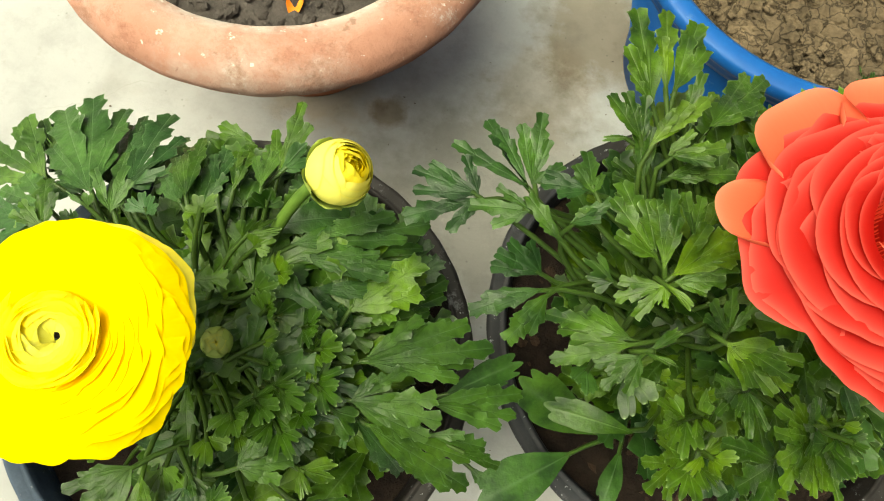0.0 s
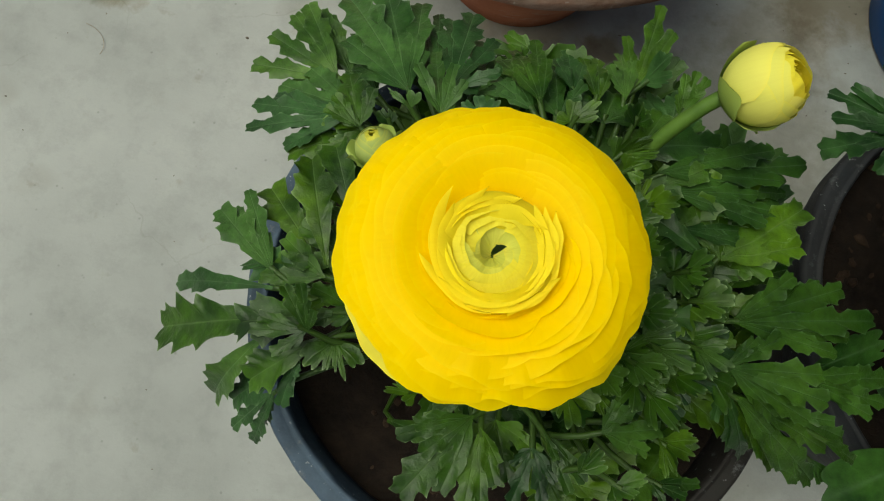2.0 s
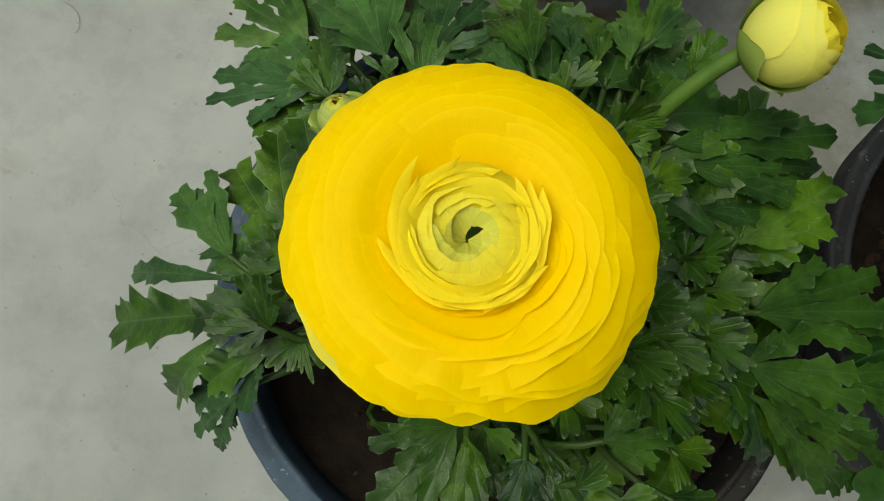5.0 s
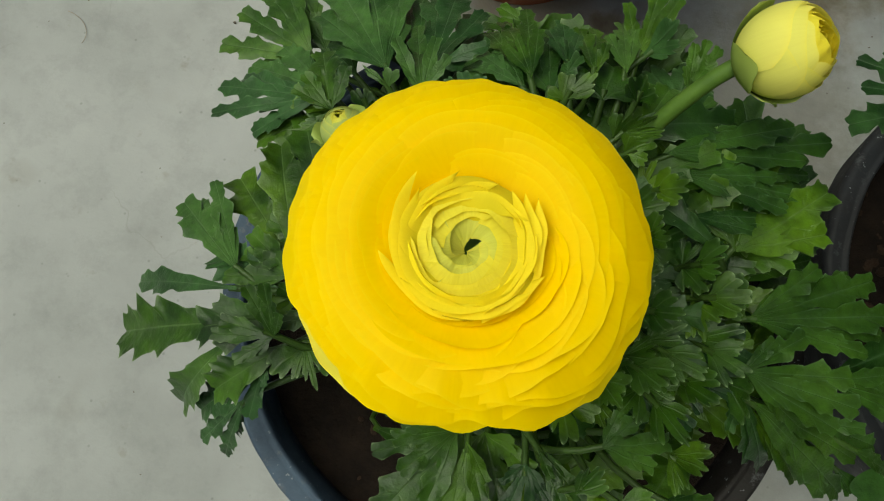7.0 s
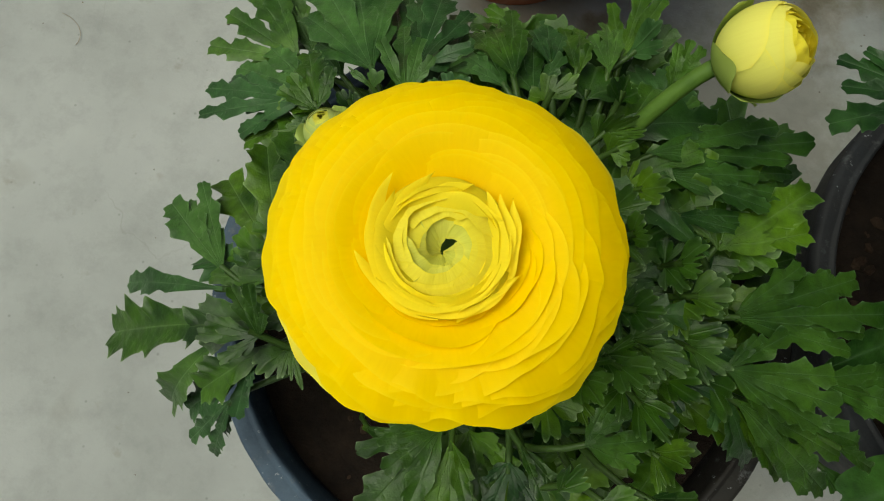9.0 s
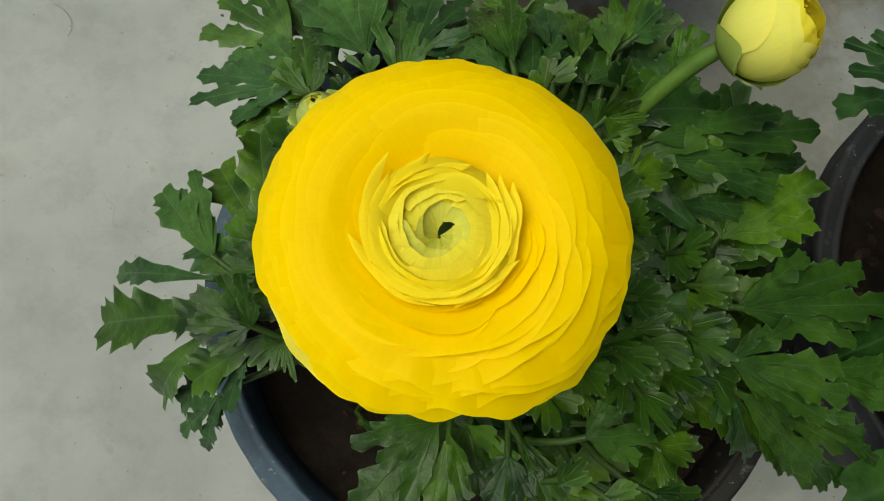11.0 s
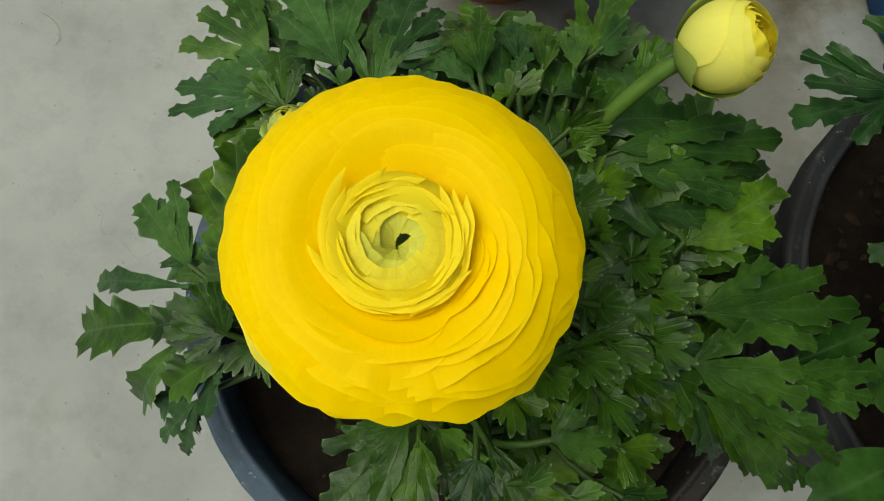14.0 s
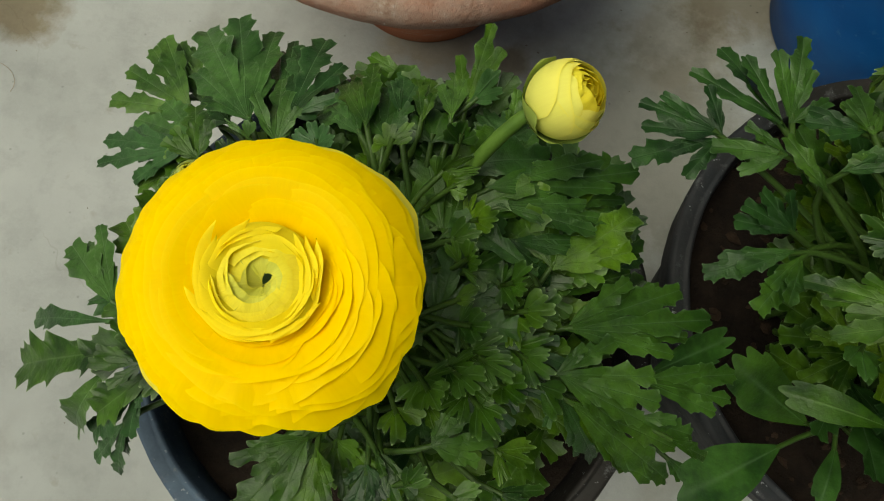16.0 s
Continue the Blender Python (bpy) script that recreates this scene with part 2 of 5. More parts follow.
c = mix(nt, "MIX", ramp(nt, noise_node(nt, 60.0, 5.0, 0.65), [(0.64, grey(0.0)), (0.70, grey(0.75))]), c, (0.20, 0.115, 0.080))
nt.links.new(c, b.inputs["Base Color"])
bump(nt, b, arith(nt, "ADD", noise_node(nt, 140.0, 8.0, 0.7), arith(nt, "MULTIPLY", noise_node(nt, 24.0, 6.0, 0.7), 2.0)), 0.6, 0.0022)


red_clay, nt, b = material("bare_terracotta", 0.85, 0.2)
c = ramp(nt, noise_node(nt, 14.0, 8.0, 0.65), [(0.3, (0.30, 0.095, 0.045)), (0.55, (0.42, 0.150, 0.075)), (0.75, (0.48, 0.21, 0.12))])
c = mix(nt, "MIX", ramp(nt, noise_node(nt, 30.0, 8.0, 0.75), [(0.56, grey(0.0)), (0.68, grey(0.5))]), c, (0.46, 0.36, 0.30))
nt.links.new(c, b.inputs["Base Color"])
bump(nt, b, noise_node(nt, 140.0, 8.0, 0.7), 0.5, 0.0018)


def soil_material(name, dark, light, scale):
    m, nt, b = material(name, 0.95, 0.15)
    c = ramp(nt, noise_node(nt, scale, 10.0, 0.75), [(0.32, dark), (0.68, light)])
    nt.links.new(c, b.inputs["Base Color"])
    bump(nt, b, noise_node(nt, scale * 3, 10.0, 0.75), 0.9, 0.004)
    return m


peat = soil_material("peat_soil", (0.007, 0.005, 0.004), (0.024, 0.016, 0.011), 70.0)
grey_soil = soil_material("grey_soil", (0.045, 0.040, 0.036), (0.115, 0.10, 0.088), 60.0)
clay = soil_material("dry_clay", (0.075, 0.060, 0.040), (0.24, 0.19, 0.125), 60.0)
nt = clay.node_tree
bsdf = nt.nodes["Principled BSDF"]
seam = node(nt, "ShaderNodeTexVoronoi", Scale=95.0)
seam.feature = "DISTANCE_TO_EDGE"
warp = node(nt, "ShaderNodeTexNoise", Scale=70.0, Detail=6.0)
nt.links.new(nt.nodes.new("ShaderNodeTexCoord").outputs["Object"], warp.inputs["Vector"])
pull = nt.nodes.new("ShaderNodeVectorMath")
pull.operation = "MULTIPLY_ADD"
pull.inputs[1].default_value = (0.022, 0.022, 0.022)
nt.links.new(warp.outputs["Color"], pull.inputs[0])
nt.links.new(nt.nodes.new("ShaderNodeTexCoord").outputs["Object"], pull.inputs[2])
nt.links.new(pull.outputs[0], seam.inputs["Vector"])
c = mix(nt, "MULTIPLY", 1.0, bsdf.inputs["Base Color"].links[0].from_socket, ramp(nt, seam.outputs["Distance"], [(0.01, grey(0.34)), (0.09, grey(1.0))]))
c = mix(nt, "MULTIPLY", 1.0, c, ramp(nt, noise_node(nt, 22.0, 6.0, 0.7), [(0.34, (0.66, 0.64, 0.60)), (0.60, (1.10, 1.05, 0.98))]))
nt.links.new(c, bsdf.inputs["Base Color"])
chip_brown = soil_material("soil_crumb", (0.022, 0.014, 0.009), (0.060, 0.038, 0.024), 90.0)
orange_dry, nt, b = material("orange_dry_leaf", 0.7, 0.2)
c = ramp(nt, noise_node(nt, 90.0), [(0.3, (0.55, 0.14, 0.01)), (0.7, (0.75, 0.28, 0.03))])
nt.links.new(c, b.inputs["Base Color"])
straw, nt, b = material("straw_fibre", 0.8, 0.2)
c = ramp(nt, noise_node(nt, 200.0), [(0.3, (0.22, 0.18, 0.14)), (0.7, (0.32, 0.27, 0.21))])
nt.links.new(c, b.inputs["Base Color"])
grit_dark, nt, b = material("dark_grit", 0.9, 0.2)
c = ramp(nt, noise_node(nt, 300.0), [(0.3, (0.05, 0.04, 0.03)), (0.7, (0.20, 0.17, 0.14))])
nt.links.new(c, b.inputs["Base Color"])


# ---- building helpers ----
def thing(name, at, label, category, group="", kind=""):
    ob = new(name)
    ob.empty_display_size = 0.03
    ob.location = at
    return tagged(ob, label, category, group, kind)


def mesh_of(name, verts, faces, mat, smooth=True, floats=None, uv=None):
    me = bpy.data.meshes.new(name)
    me.from_pydata([tuple(v) for v in np.asarray(verts, float)], [], faces)
    me.materials.append(mat)
    if smooth:
        me.polygons.foreach_set("use_smooth", [True] * len(me.polygons))
    for key, values in (floats or {}).items():
        me.attributes.new(key, "FLOAT", "POINT").data.foreach_set("value", np.asarray(values, np.float32))
    if uv is not None:
        layer = me.uv_layers.new(name="UVMap")
        loops = np.empty(len(me.loops), np.int32)
        me.loops.foreach_get("vertex_index", loops)
        layer.data.foreach_set("uv", np.asarray(uv, np.float32)[loops].ravel())
    me.update()
    return me


def piece(name, me, parent=None, label=""):
    ob = new(name, me)
    ob.parent = parent
    return tagged(ob, label)


def grid_faces(rows, cols, closed=False, start=0):
    faces = []
    for i in range(rows - 1):
        for j in range(cols if closed else cols - 1):
            k = (j + 1) % cols
            faces.append((start + i * cols + j, start + i * cols + k, start + (i + 1) * cols + k, start + (i + 1) * cols + j))
    return faces


def lathe(profile, steps=96, wobble=0.0, seed=0, ragged=0.0):
    """A turned form from (radius, height) pairs."""
    rng = np.random.default_rng(seed)
    p = np.array(profile)
    a = np.linspace(0, 2 * np.pi, steps, endpoint=False)
    w = 1 + wobble * sum(rng.normal() * np.sin(k * a + rng.uniform(0, 6)) for k in (2, 3, 5))
    r = p[:, :1] * w[None]
    z = np.repeat(p[:, 1:], steps, 1)
    if ragged:
        nicks = sum(rng.normal(size=(len(p), 1)) * np.sin(k * a + rng.uniform(0, 6)) for k in (7, 11, 17, 23, 31, 41)) * ragged
        r, z = r + nicks * (p[:, :1] > 0.01), z + 0.6 * nicks[:, ::-1]
    v = np.stack([r * np.cos(a), r * np.sin(a), z], -1).reshape(-1, 3)
    return v, grid_faces(len(p), steps, True)


def tube(points, radii, sides=8):
    pts = np.array(points, float)
    d = np.gradient(pts, axis=0)
    d /= np.linalg.norm(d, axis=1)[:, None]
    ref = np.array([0.3, 0.9, 0.31])
    u = np.cross(d, ref)
    u /= np.linalg.norm(u, axis=1)[:, None]
    w = np.cross(d, u)
    a = np.linspace(0, 2 * np.pi, sides, endpoint=False)
    r = np.broadcast_to(np.asarray(radii, float), (len(pts),))[:, None, None]
    v = pts[:, None] + r * (np.cos(a)[None, :, None] * u[:, None] + np.sin(a)[None, :, None] * w[:, None])
    return v.reshape(-1, 3), grid_faces(len(pts), sides, True)


def bend(a, b, c, d, n=10):
    t = np.linspace(0, 1, n)[:, None]
    a, b, c, d = (np.array(p, float) for p in (a, b, c, d))
    return (1 - t) ** 3 * a + 3 * t * (1 - t) ** 2 * b + 3 * t**2 * (1 - t) * c + t**3 * d


# ---- ground ----
me = bpy.data.meshes.new("ground")
bm = bmesh.new()
bmesh.ops.create_grid(bm, x_segments=8, y_segments=8, size=60.0)
bm.to_mesh(me)
bm.free()
me.materials.append(concrete)
tagged(new("ground", me), "pale grey weathered concrete terrace floor with damp stains", "floor", kind="structure")


# ---- pots and their soil ----
def plastic_pot(at, group, mat, label):
    pot = thing("flower_pot", at, label, "flower pot", group)
    body = [(0.0, 0.003), (0.085, 0.003), (0.090, 0.006), (0.113, 0.140), (0.1135, 0.1445), (0.1085, 0.146), (0.108, 0.140), (0.085, 0.012), (0.0, 0.012)]
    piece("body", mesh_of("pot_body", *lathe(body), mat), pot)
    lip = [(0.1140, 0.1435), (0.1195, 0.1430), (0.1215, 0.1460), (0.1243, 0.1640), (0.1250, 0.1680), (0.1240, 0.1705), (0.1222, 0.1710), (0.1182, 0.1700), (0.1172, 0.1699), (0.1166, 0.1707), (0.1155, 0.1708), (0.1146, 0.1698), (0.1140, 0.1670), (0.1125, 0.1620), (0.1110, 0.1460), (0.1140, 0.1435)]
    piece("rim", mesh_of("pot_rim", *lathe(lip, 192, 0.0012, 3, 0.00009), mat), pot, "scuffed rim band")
    return pot


def soil(name, at, radius, mat, label, lumps, seed, clods=0, clod_mat=None, clod_size=0.004, dip=0.0):
    rng = np.random.default_rng(seed)
    rings, steps = 34, 120
    verts, faces = [(0, 0, 0)], []
    for i in range(1, rings):
        r = radius * i / (rings - 1)
        for k in range(steps):
            a = 2 * math.pi * k / steps
            x, y = r * math.cos(a), r * math.sin(a)
            p = Vector((x + seed, y, 0))
            z = lumps * (noise.fractal(p * 35, 0.7, 2.1, 6) + 0.7 * noise.fractal(p * 110, 0.7, 2.1, 4))
            verts.append((x, y, z * (1 - 0.8 * (r / radius) ** 8) - dip * (r / radius) ** 6))
    faces += [(0, 1 + k, 1 + (k + 1) % steps) for k in range(steps)]
    faces += grid_faces(rings - 1, steps, True, 1)
    ground = thing(name, at, label, "soil")
    piece("surface", mesh_of(name, verts, faces, mat), ground)
    if clods:
        cv, cf = [], []
        for _ in range(clods):
            a, r = rng.uniform(0, 2 * np.pi), radius * 0.97 * math.sqrt(rng.uniform(0.02, 1))
            s = clod_size * rng.uniform(0.35, 1.3) * np.array([1, rng.uniform(0.5, 1), rng.uniform(0.35, 0.7)])
            v, f = lathe([(0.0, -1), (0.75, -0.6), (1.0, 0.0), (0.7, 0.65), (0.0, 0.9)], 7)
            v = v * (1 + 0.22 * rng.normal(size=(len(v), 1))) * s
            t = rng.uniform(0, 6.28)
            v = v @ np.array([[math.cos(t), math.sin(t), 0], [-math.sin(t), math.cos(t), 0], [0, 0, 1]])
            f = [tuple(i + len(cv) for i in q) for q in f]
            cv += (v + (r * math.cos(a), r * math.sin(a), 0.001)).tolist()
            cf += f
        tagged(piece("crumb_layer", mesh_of("crumb_layer", cv, cf, clod_mat, smooth=False), ground), kind="stuff")
    return ground


YELLOW_POT, RED_POT = (-0.0932, 0.0296, 0.0), (0.1563, 0.0967, 0.0)
plastic_pot(YELLOW_POT, "black nursery pots", black_plastic, "black plastic nursery pot with slate blue sky sheen painted on one side")
plastic_pot(RED_POT, "black nursery pots", brown_plastic, "brownish black plastic nursery pot with a scuffed rim")
soil("potting_soil", (YELLOW_POT[0], YELLOW_POT[1], 0.152), 0.1122, peat, "dark moist brown peat potting soil in the pot", 0.003, 5, 90, chip_brown, 0.0025)
soil("potting_soil", (RED_POT[0], RED_POT[1], 0.152), 0.1122, peat, "dark moist brown potting soil with crumbs in the pot", 0.004, 9, 300, chip_brown, 0.003)

TERRA = (-0.1555, 0.3345, 0.0)
bowl = thing("terracotta_pot", TERRA, "lime-stained terracotta bowl pot with a thick rounded rim", "flower pot")
profile = [(0.0, 0.004), (0.060, 0.0), (0.066, 0.003), (0.072, 0.020), (0.098, 0.075), (0.115, 0.112), (0.123, 0.124)]
piece("body", mesh_of("bowl_body", *lathe(profile, 96, 0.001, 2), red_clay), bowl, "bare reddish terracotta")
profile = [(0.122, 0.120), (0.134, 0.138), (0.143, 0.148), (0.1500, 0.158), (0.1522, 0.1606), (0.1528, 0.1600), (0.1545, 0.1620), (0.1562, 0.166), (0.1563, 0.174), (0.149, 0.182), (0.140, 0.187), (0.128, 0.187), (0.119, 0.182), (0.1165, 0.175), (0.115, 0.160), (0.112, 0.130)]
v, f = lathe(profile, 160, 0.001, 4, 0.00012)
crust = np.exp(-(((np.hypot(v[:, 0], v[:, 1]) - 0.1205) / 0.006) ** 2)) * (v[:, 2] > 0.165)
piece("rim", mesh_of("bowl_rim", v, f, terracotta, floats={"crust": crust}), bowl, "thick rounded rim with white lime bloom")
soil("garden_soil", (TERRA[0], TERRA[1], 0.158), 0.114, grey_soil, "dark grey crumbly soil in the terracotta bowl", 0.005, 14, 380, grey_soil, 0.005)

TUB = (0.213, 0.383, 0.0)
tub = thing("blue_tub", TUB, "blue plastic planting tub with a scuffed flat rim", "tub")
profile = [(0.0, 0.004), (0.082, 0.0), (0.088, 0.004), (0.092, 0.03), (0.130, 0.172), (0.127, 0.172), (0.089, 0.03), (0.0, 0.012)]
piece("body", mesh_of("tub_body", *lathe(profile), blue_plastic), tub)
profile = [(0.1295, 0.168), (0.1375, 0.168), (0.1385, 0.172), (0.1390, 0.180), (0.1440, 0.1815), (0.1450, 0.184), (0.1445, 0.190), (0.1425, 0.1915), (0.1330, 0.1915), (0.1300, 0.190), (0.1280, 0.184), (0.1265, 0.170), (0.1295, 0.168)]
piece("rim", mesh_of("tub_rim", *lathe(profile, 128, 0.002, 6), blue_plastic), tub, "flat scuffed light blue rim")
soil("clay_soil", (TUB[0], TUB[1], 0.176), 0.127, clay, "dry tan cracked clay soil heaped in the tub", 0.008, 21, 2200, clay, 0.0034)


# ---- leaves ----
RINGS = np.array([0.03, 0.16, 0.30, 0.43, 0.55, 0.66, 0.76, 0.85, 0.92, 0.97, 1.0])


def blade(rng, base, tips, widths, teeth, cut, whole=False):
    """A leaf blade spread from its base: wedge-shaped lobes towards the tips, joined at their feet, with rounded teeth."""
    base, tips = np.array(base, float), np.array(tips, float)
    away = tips - base
    mean = (away / np.linalg.norm(away, axis=1)[:, None]).sum(0)
    heading = math.atan2(mean[1], mean[0])
    flat = np.hypot(away[:, 0], away[:, 1])
    steep = np.clip(away[:, 2] / flat, -1.3, 1.3)
    turn = (np.arctan2(away[:, 1], away[:, 0]) - heading + np.pi) % (2 * np.pi) - np.pi
    widths = np.array(widths, float)
    if not whole and len(turn) > 1:
        apart = np.sort(np.abs(turn[:, None] - turn), axis=1)[:, 1]
        widths = np.clip(np.minimum(1.3 * widths, rng.uniform(1.0, 1.2, len(turn)) * apart * flat), 0.24 * flat, None)
    half = np.arctan2(widths / 2, (0.52 if whole else 0.58) * flat)
    half = np.clip(half, 0.07, 1.1)
    per = 11 if flat.max() > 0.016 else 8
    angle = np.unique(np.concatenate([t + h * np.linspace(-1, 1, per * teeth + 1) for t, h in zip(turn, half)] + [(turn[:, None] + np.linspace(-0.5, 0.5, 15)).ravel()] + [np.linspace(turn.min() - half.max() * 0.5, turn.max() + half.max() * 0.5, 9)]))
    order = np.argsort(turn)
    low, high = (turn - half).min(), (turn + half).max()
    angle = angle[(angle >= low) & (angle <= high)]
    weight = np.exp(-(((angle[:, None] - turn) / (half + 0.12)) ** 2)) + 1e-6
    weight = weight / weight.sum(1)[:, None]
    span, slope = weight @ flat, weight @ steep
    gap = np.zeros(len(angle))
    for a, b in zip(order[:-1], order[1:]):
        inside = (angle > turn[a]) & (angle < turn[b])
        gap[inside] = turn[b] - turn[a]
    far = span * np.clip(rng.uniform(0.44, 0.64) - 0.45 * gap, 0.12, 0.54)
    far[(angle < turn.min()) | (angle > turn.max())] *= 0.2
    point, vein = np.zeros(len(angle)), np.zeros(len(angle))
    for t, h, f, wide in zip(turn, half, flat, widths):
        d = angle - t
        s = d / h
        count = max(2, teeth + int(rng.integers(-1, 2)))
        sag = rng.uniform(0.12, 0.26)
        if whole:
            shape = np.sqrt(np.clip(1 - 0.85 * s**2, 0, 1)) * (1 - cut * rng.uniform(0.8, 1.4) * (1 - np.abs(np.cos(teeth * np.pi / 2 * (s + 0.10 * np.sin(3 * s + rng.uniform(0, 6)))))))
            shape = shape / max(shape.max(), 1e-6)
        else:
            q = np.clip(f * np.tan(np.clip(d, -1.2, 1.2)) / (wide / 2), -1.25, 1.25)
            ph = rng.uniform(0, 6)
            end = np.zeros(len(angle))
            size = 1.15 / count
            for c in np.linspace(-1, 1, 2 * count + 1)[1::2] + rng.normal(size=count) * 0.16 / count:
                tall = (1 - sag * abs(c) ** 1.6) * rng.uniform(0.94, 1.03)
                end = np.maximum(end, tall * (1 - cut * np.clip(np.abs((q - c) / size), 0, 1.2) ** 2.0))
                point = np.maximum(point, np.exp(-(((q - c) / (0.22 * size)) ** 2)) * (np.abs(s) < 1))
            side = wide / 2 / np.maximum(np.abs(np.sin(d)), 1e-4)
            side = side * (1 + 0.09 * np.sin(11 * side / f + ph + (d > 0) * 2.0))
            shape = np.minimum(end / np.maximum(np.cos(d), 0.3), side / f)
        far = np.maximum(far, f * shape * (np.abs(s) <= 1.04))
        vein = np.maximum(vein, np.exp(-((s / 0.07) ** 2)))
    for a, b in zip(order[:-1], order[1:]):
        if not whole and turn[b] - turn[a] > 0.10:
            mid = (turn[a] * half[b] + turn[b] * half[a]) / (half[a] + half[b])
            far = far * (1 - rng.uniform(0.20, 0.48) * np.exp(-np.abs((angle - mid) / (0.030 + 0.07 * (turn[b] - turn[a]))) ** 1.6))
    rho = RINGS[:, None]
    r = rho * far[None]
    ph, bow = rng.uniform(0, 6, 4), rng.uniform(0.02, 0.14)
    ridge = sum(np.exp(-(((angle - t) / h) ** 2)) for t, h in zip(turn, half))
    reach = r / span[None]
    z = slope * r + bow * span * 2.6 * reach * (1 - reach) * (reach < 1.2) - rng.uniform(-0.03, 0.06) * r * (ridge - 0.6) * reach
    z = z + 0.045 * span * reach**2 * np.sin(5.0 * angle + ph[0] + 3 * reach) + 0.010 * span * reach * np.sin(13.0 * angle + ph[1]) * np.sin(8 * reach + ph[2])
    z = z + 0.06 * span * rng.normal() * reach**3 + rng.normal() * 0.16 * r * np.sin(angle)
    squeeze = 1.0 if whole else 0.66 + 0.34 * np.clip(rho / 0.6, 0, 1) ** 1.5
    bearing = heading + (angle - angle.mean()) * squeeze + angle.mean()
    x, y = r * np.cos(bearing), r * np.sin(bearing)
    v = np.stack([x, y, z], -1).reshape(-1, 3) + base
    edge = (rho**34 * (0.10 + 0.90 * point[None])).ravel()
    return v, grid_faces(len(RINGS), len(angle)), edge, (vein[None] * (1.05 - rho) ** 0.4).ravel()


def frond_blade(rng, base, tip, wide, lobes, depth, stir=1.0):
    """An oblong blade with rounded, forward-leaning lobes and small teeth along both sides of its midrib."""
    along = tip - base
    length = np.linalg.norm(along)
    side = np.cross(along, (0, 0, 1.0))
    side = side / max(np.linalg.norm(side), 1e-6)
    rise = np.cross(side, along) / length
    s, u = np.meshgrid(np.linspace(0, 1, 20 * lobes + 9), np.array([-1, -0.97, -0.85, -0.6, -0.3, -0.06, 0, 0.06, 0.3, 0.6, 0.85, 0.97, 1.0]), indexing="ij")
    body = 0.10 + 0.90 * np.clip((s - 0.02) / 0.50, 0, 1) ** 1.5
    body = body * np.sqrt(np.clip(1 - (np.clip(s - 0.60, 0, 1) / 0.405) ** 1.75, 0.001, 1))
    half, peak = np.zeros_like(s), np.zeros_like(s)
    for sign in (-1, 1):
        w, ph = body.copy(), rng.uniform(0, 6)
        for k in range(1, lobes + 1):
            at = 0.16 + 0.66 * k / (lobes + 0.3) + rng.normal() * 0.02
            w = w * (1 - depth * rng.uniform(0.6, 1.15) * (0.55 + 0.45 * k / lobes) * np.exp(-np.abs((s - at) / (0.13 / lobes)) ** 1.5))
        notch = np.abs(np.sin(np.pi * (s + 0.03 * np.sin(9 * s + ph)) * (1.6 + 2.4 * lobes) + ph))
        w = w * (1 - (0.12 + 0.20 * s) * notch**0.8 * np.clip(s * 3 - 0.4, 0, 1))
        peak = np.where(u * sign > 0, 1 - notch, peak)
        half = np.where(u * sign > 0, w, half)
    half = half * wide / 2
    ph, bow, fold = rng.uniform(0, 6, 3), stir * rng.uniform(0.03, 0.12), stir * rng.uniform(0.0, 0.32)
    go = s * length * 0.95 + 0.95 * half * np.abs(u) ** 1.4 * (0.3 + 0.7 * s)
    spread = body * wide / 2
    up = 4 * bow * length * s * (1 - s) * 0.8 + fold * spread * np.abs(u) * 0.6
    up = up + 0.12 * spread * u**2 * np.sin(9 * s + ph[0] + 2 * np.sign(u)) + stir * rng.normal() * 0.05 * length * s**3 + 0.035 * spread * np.sin(19 * s + ph[1]) * np.abs(u)
    p = base + go[..., None] * along / length + (half * u)[..., None] * side + up[..., None] * rise
    edge = np.clip(np.abs(u), 0, 1) ** 30 * (0.12 + 0.88 * peak**3)
    vein = np.maximum(np.exp(-((u / 0.05) ** 2)), 0.5 * np.exp(-((np.abs(np.sin(np.pi * (s - 0.3 * np.abs(u) * wide / length) * (lobes + 1))) / 0.10) ** 2)))
    return p.reshape(-1, 3), grid_faces(*s.shape), edge.ravel(), vein.ravel()


def join_leaf(plant, blades, starts, mean, crown, mat, rng):
    """One leaf from its blades, with the stalk from the crown and short ones to the further blades."""
    base = starts[0]
    verts, faces, edges, veins, count = [], [], [], [], 0
    for v, f, e, w in blades:
        verts.append(v)
        faces += [tuple(i + count for i in q) for q in f]
        edges.append(e)
        veins.append(w)
        count += len(v)
    crown = np.array(crown, float)
    start = crown + np.array([*(0.022 * rng.normal(size=2)), 0.0])
    reach = base - start
    path = bend(start, start + np.array([0.15 * reach[0], 0.15 * reach[1], 0.7 * reach[2]]), base - mean * 0.025 - np.array([0, 0, 0.008]), base + mean * 0.004, 9)
    stalks = [tube(path, np.linspace(0.0019, 0.0011, 9), 6)]
    for other in starts[1:]:
        if np.linalg.norm(other - base) > 0.002:
            stalks.append(tube(bend(base, base + (other - base) * 0.4, other - (other - base) * 0.3, other, 4), 0.0009, 5))
    total = 0
    for sv, sf in stalks:
        faces += [tuple(i + count + total for i in q) for q in sf]
        total += len(sv)
    stalk = np.zeros(total)
    floats = {"edge": np.concatenate([*edges, stalk]), "vein": np.concatenate([*veins, stalk]), "stalk": np.concatenate([np.zeros(count), stalk + 1])}
    w = np.concatenate([*verts, *(sv for sv, _ in stalks)]) - np.array(plant.location)
    return piece("leaf", mesh_of("leaf", w, faces, mat, floats=floats), plant)


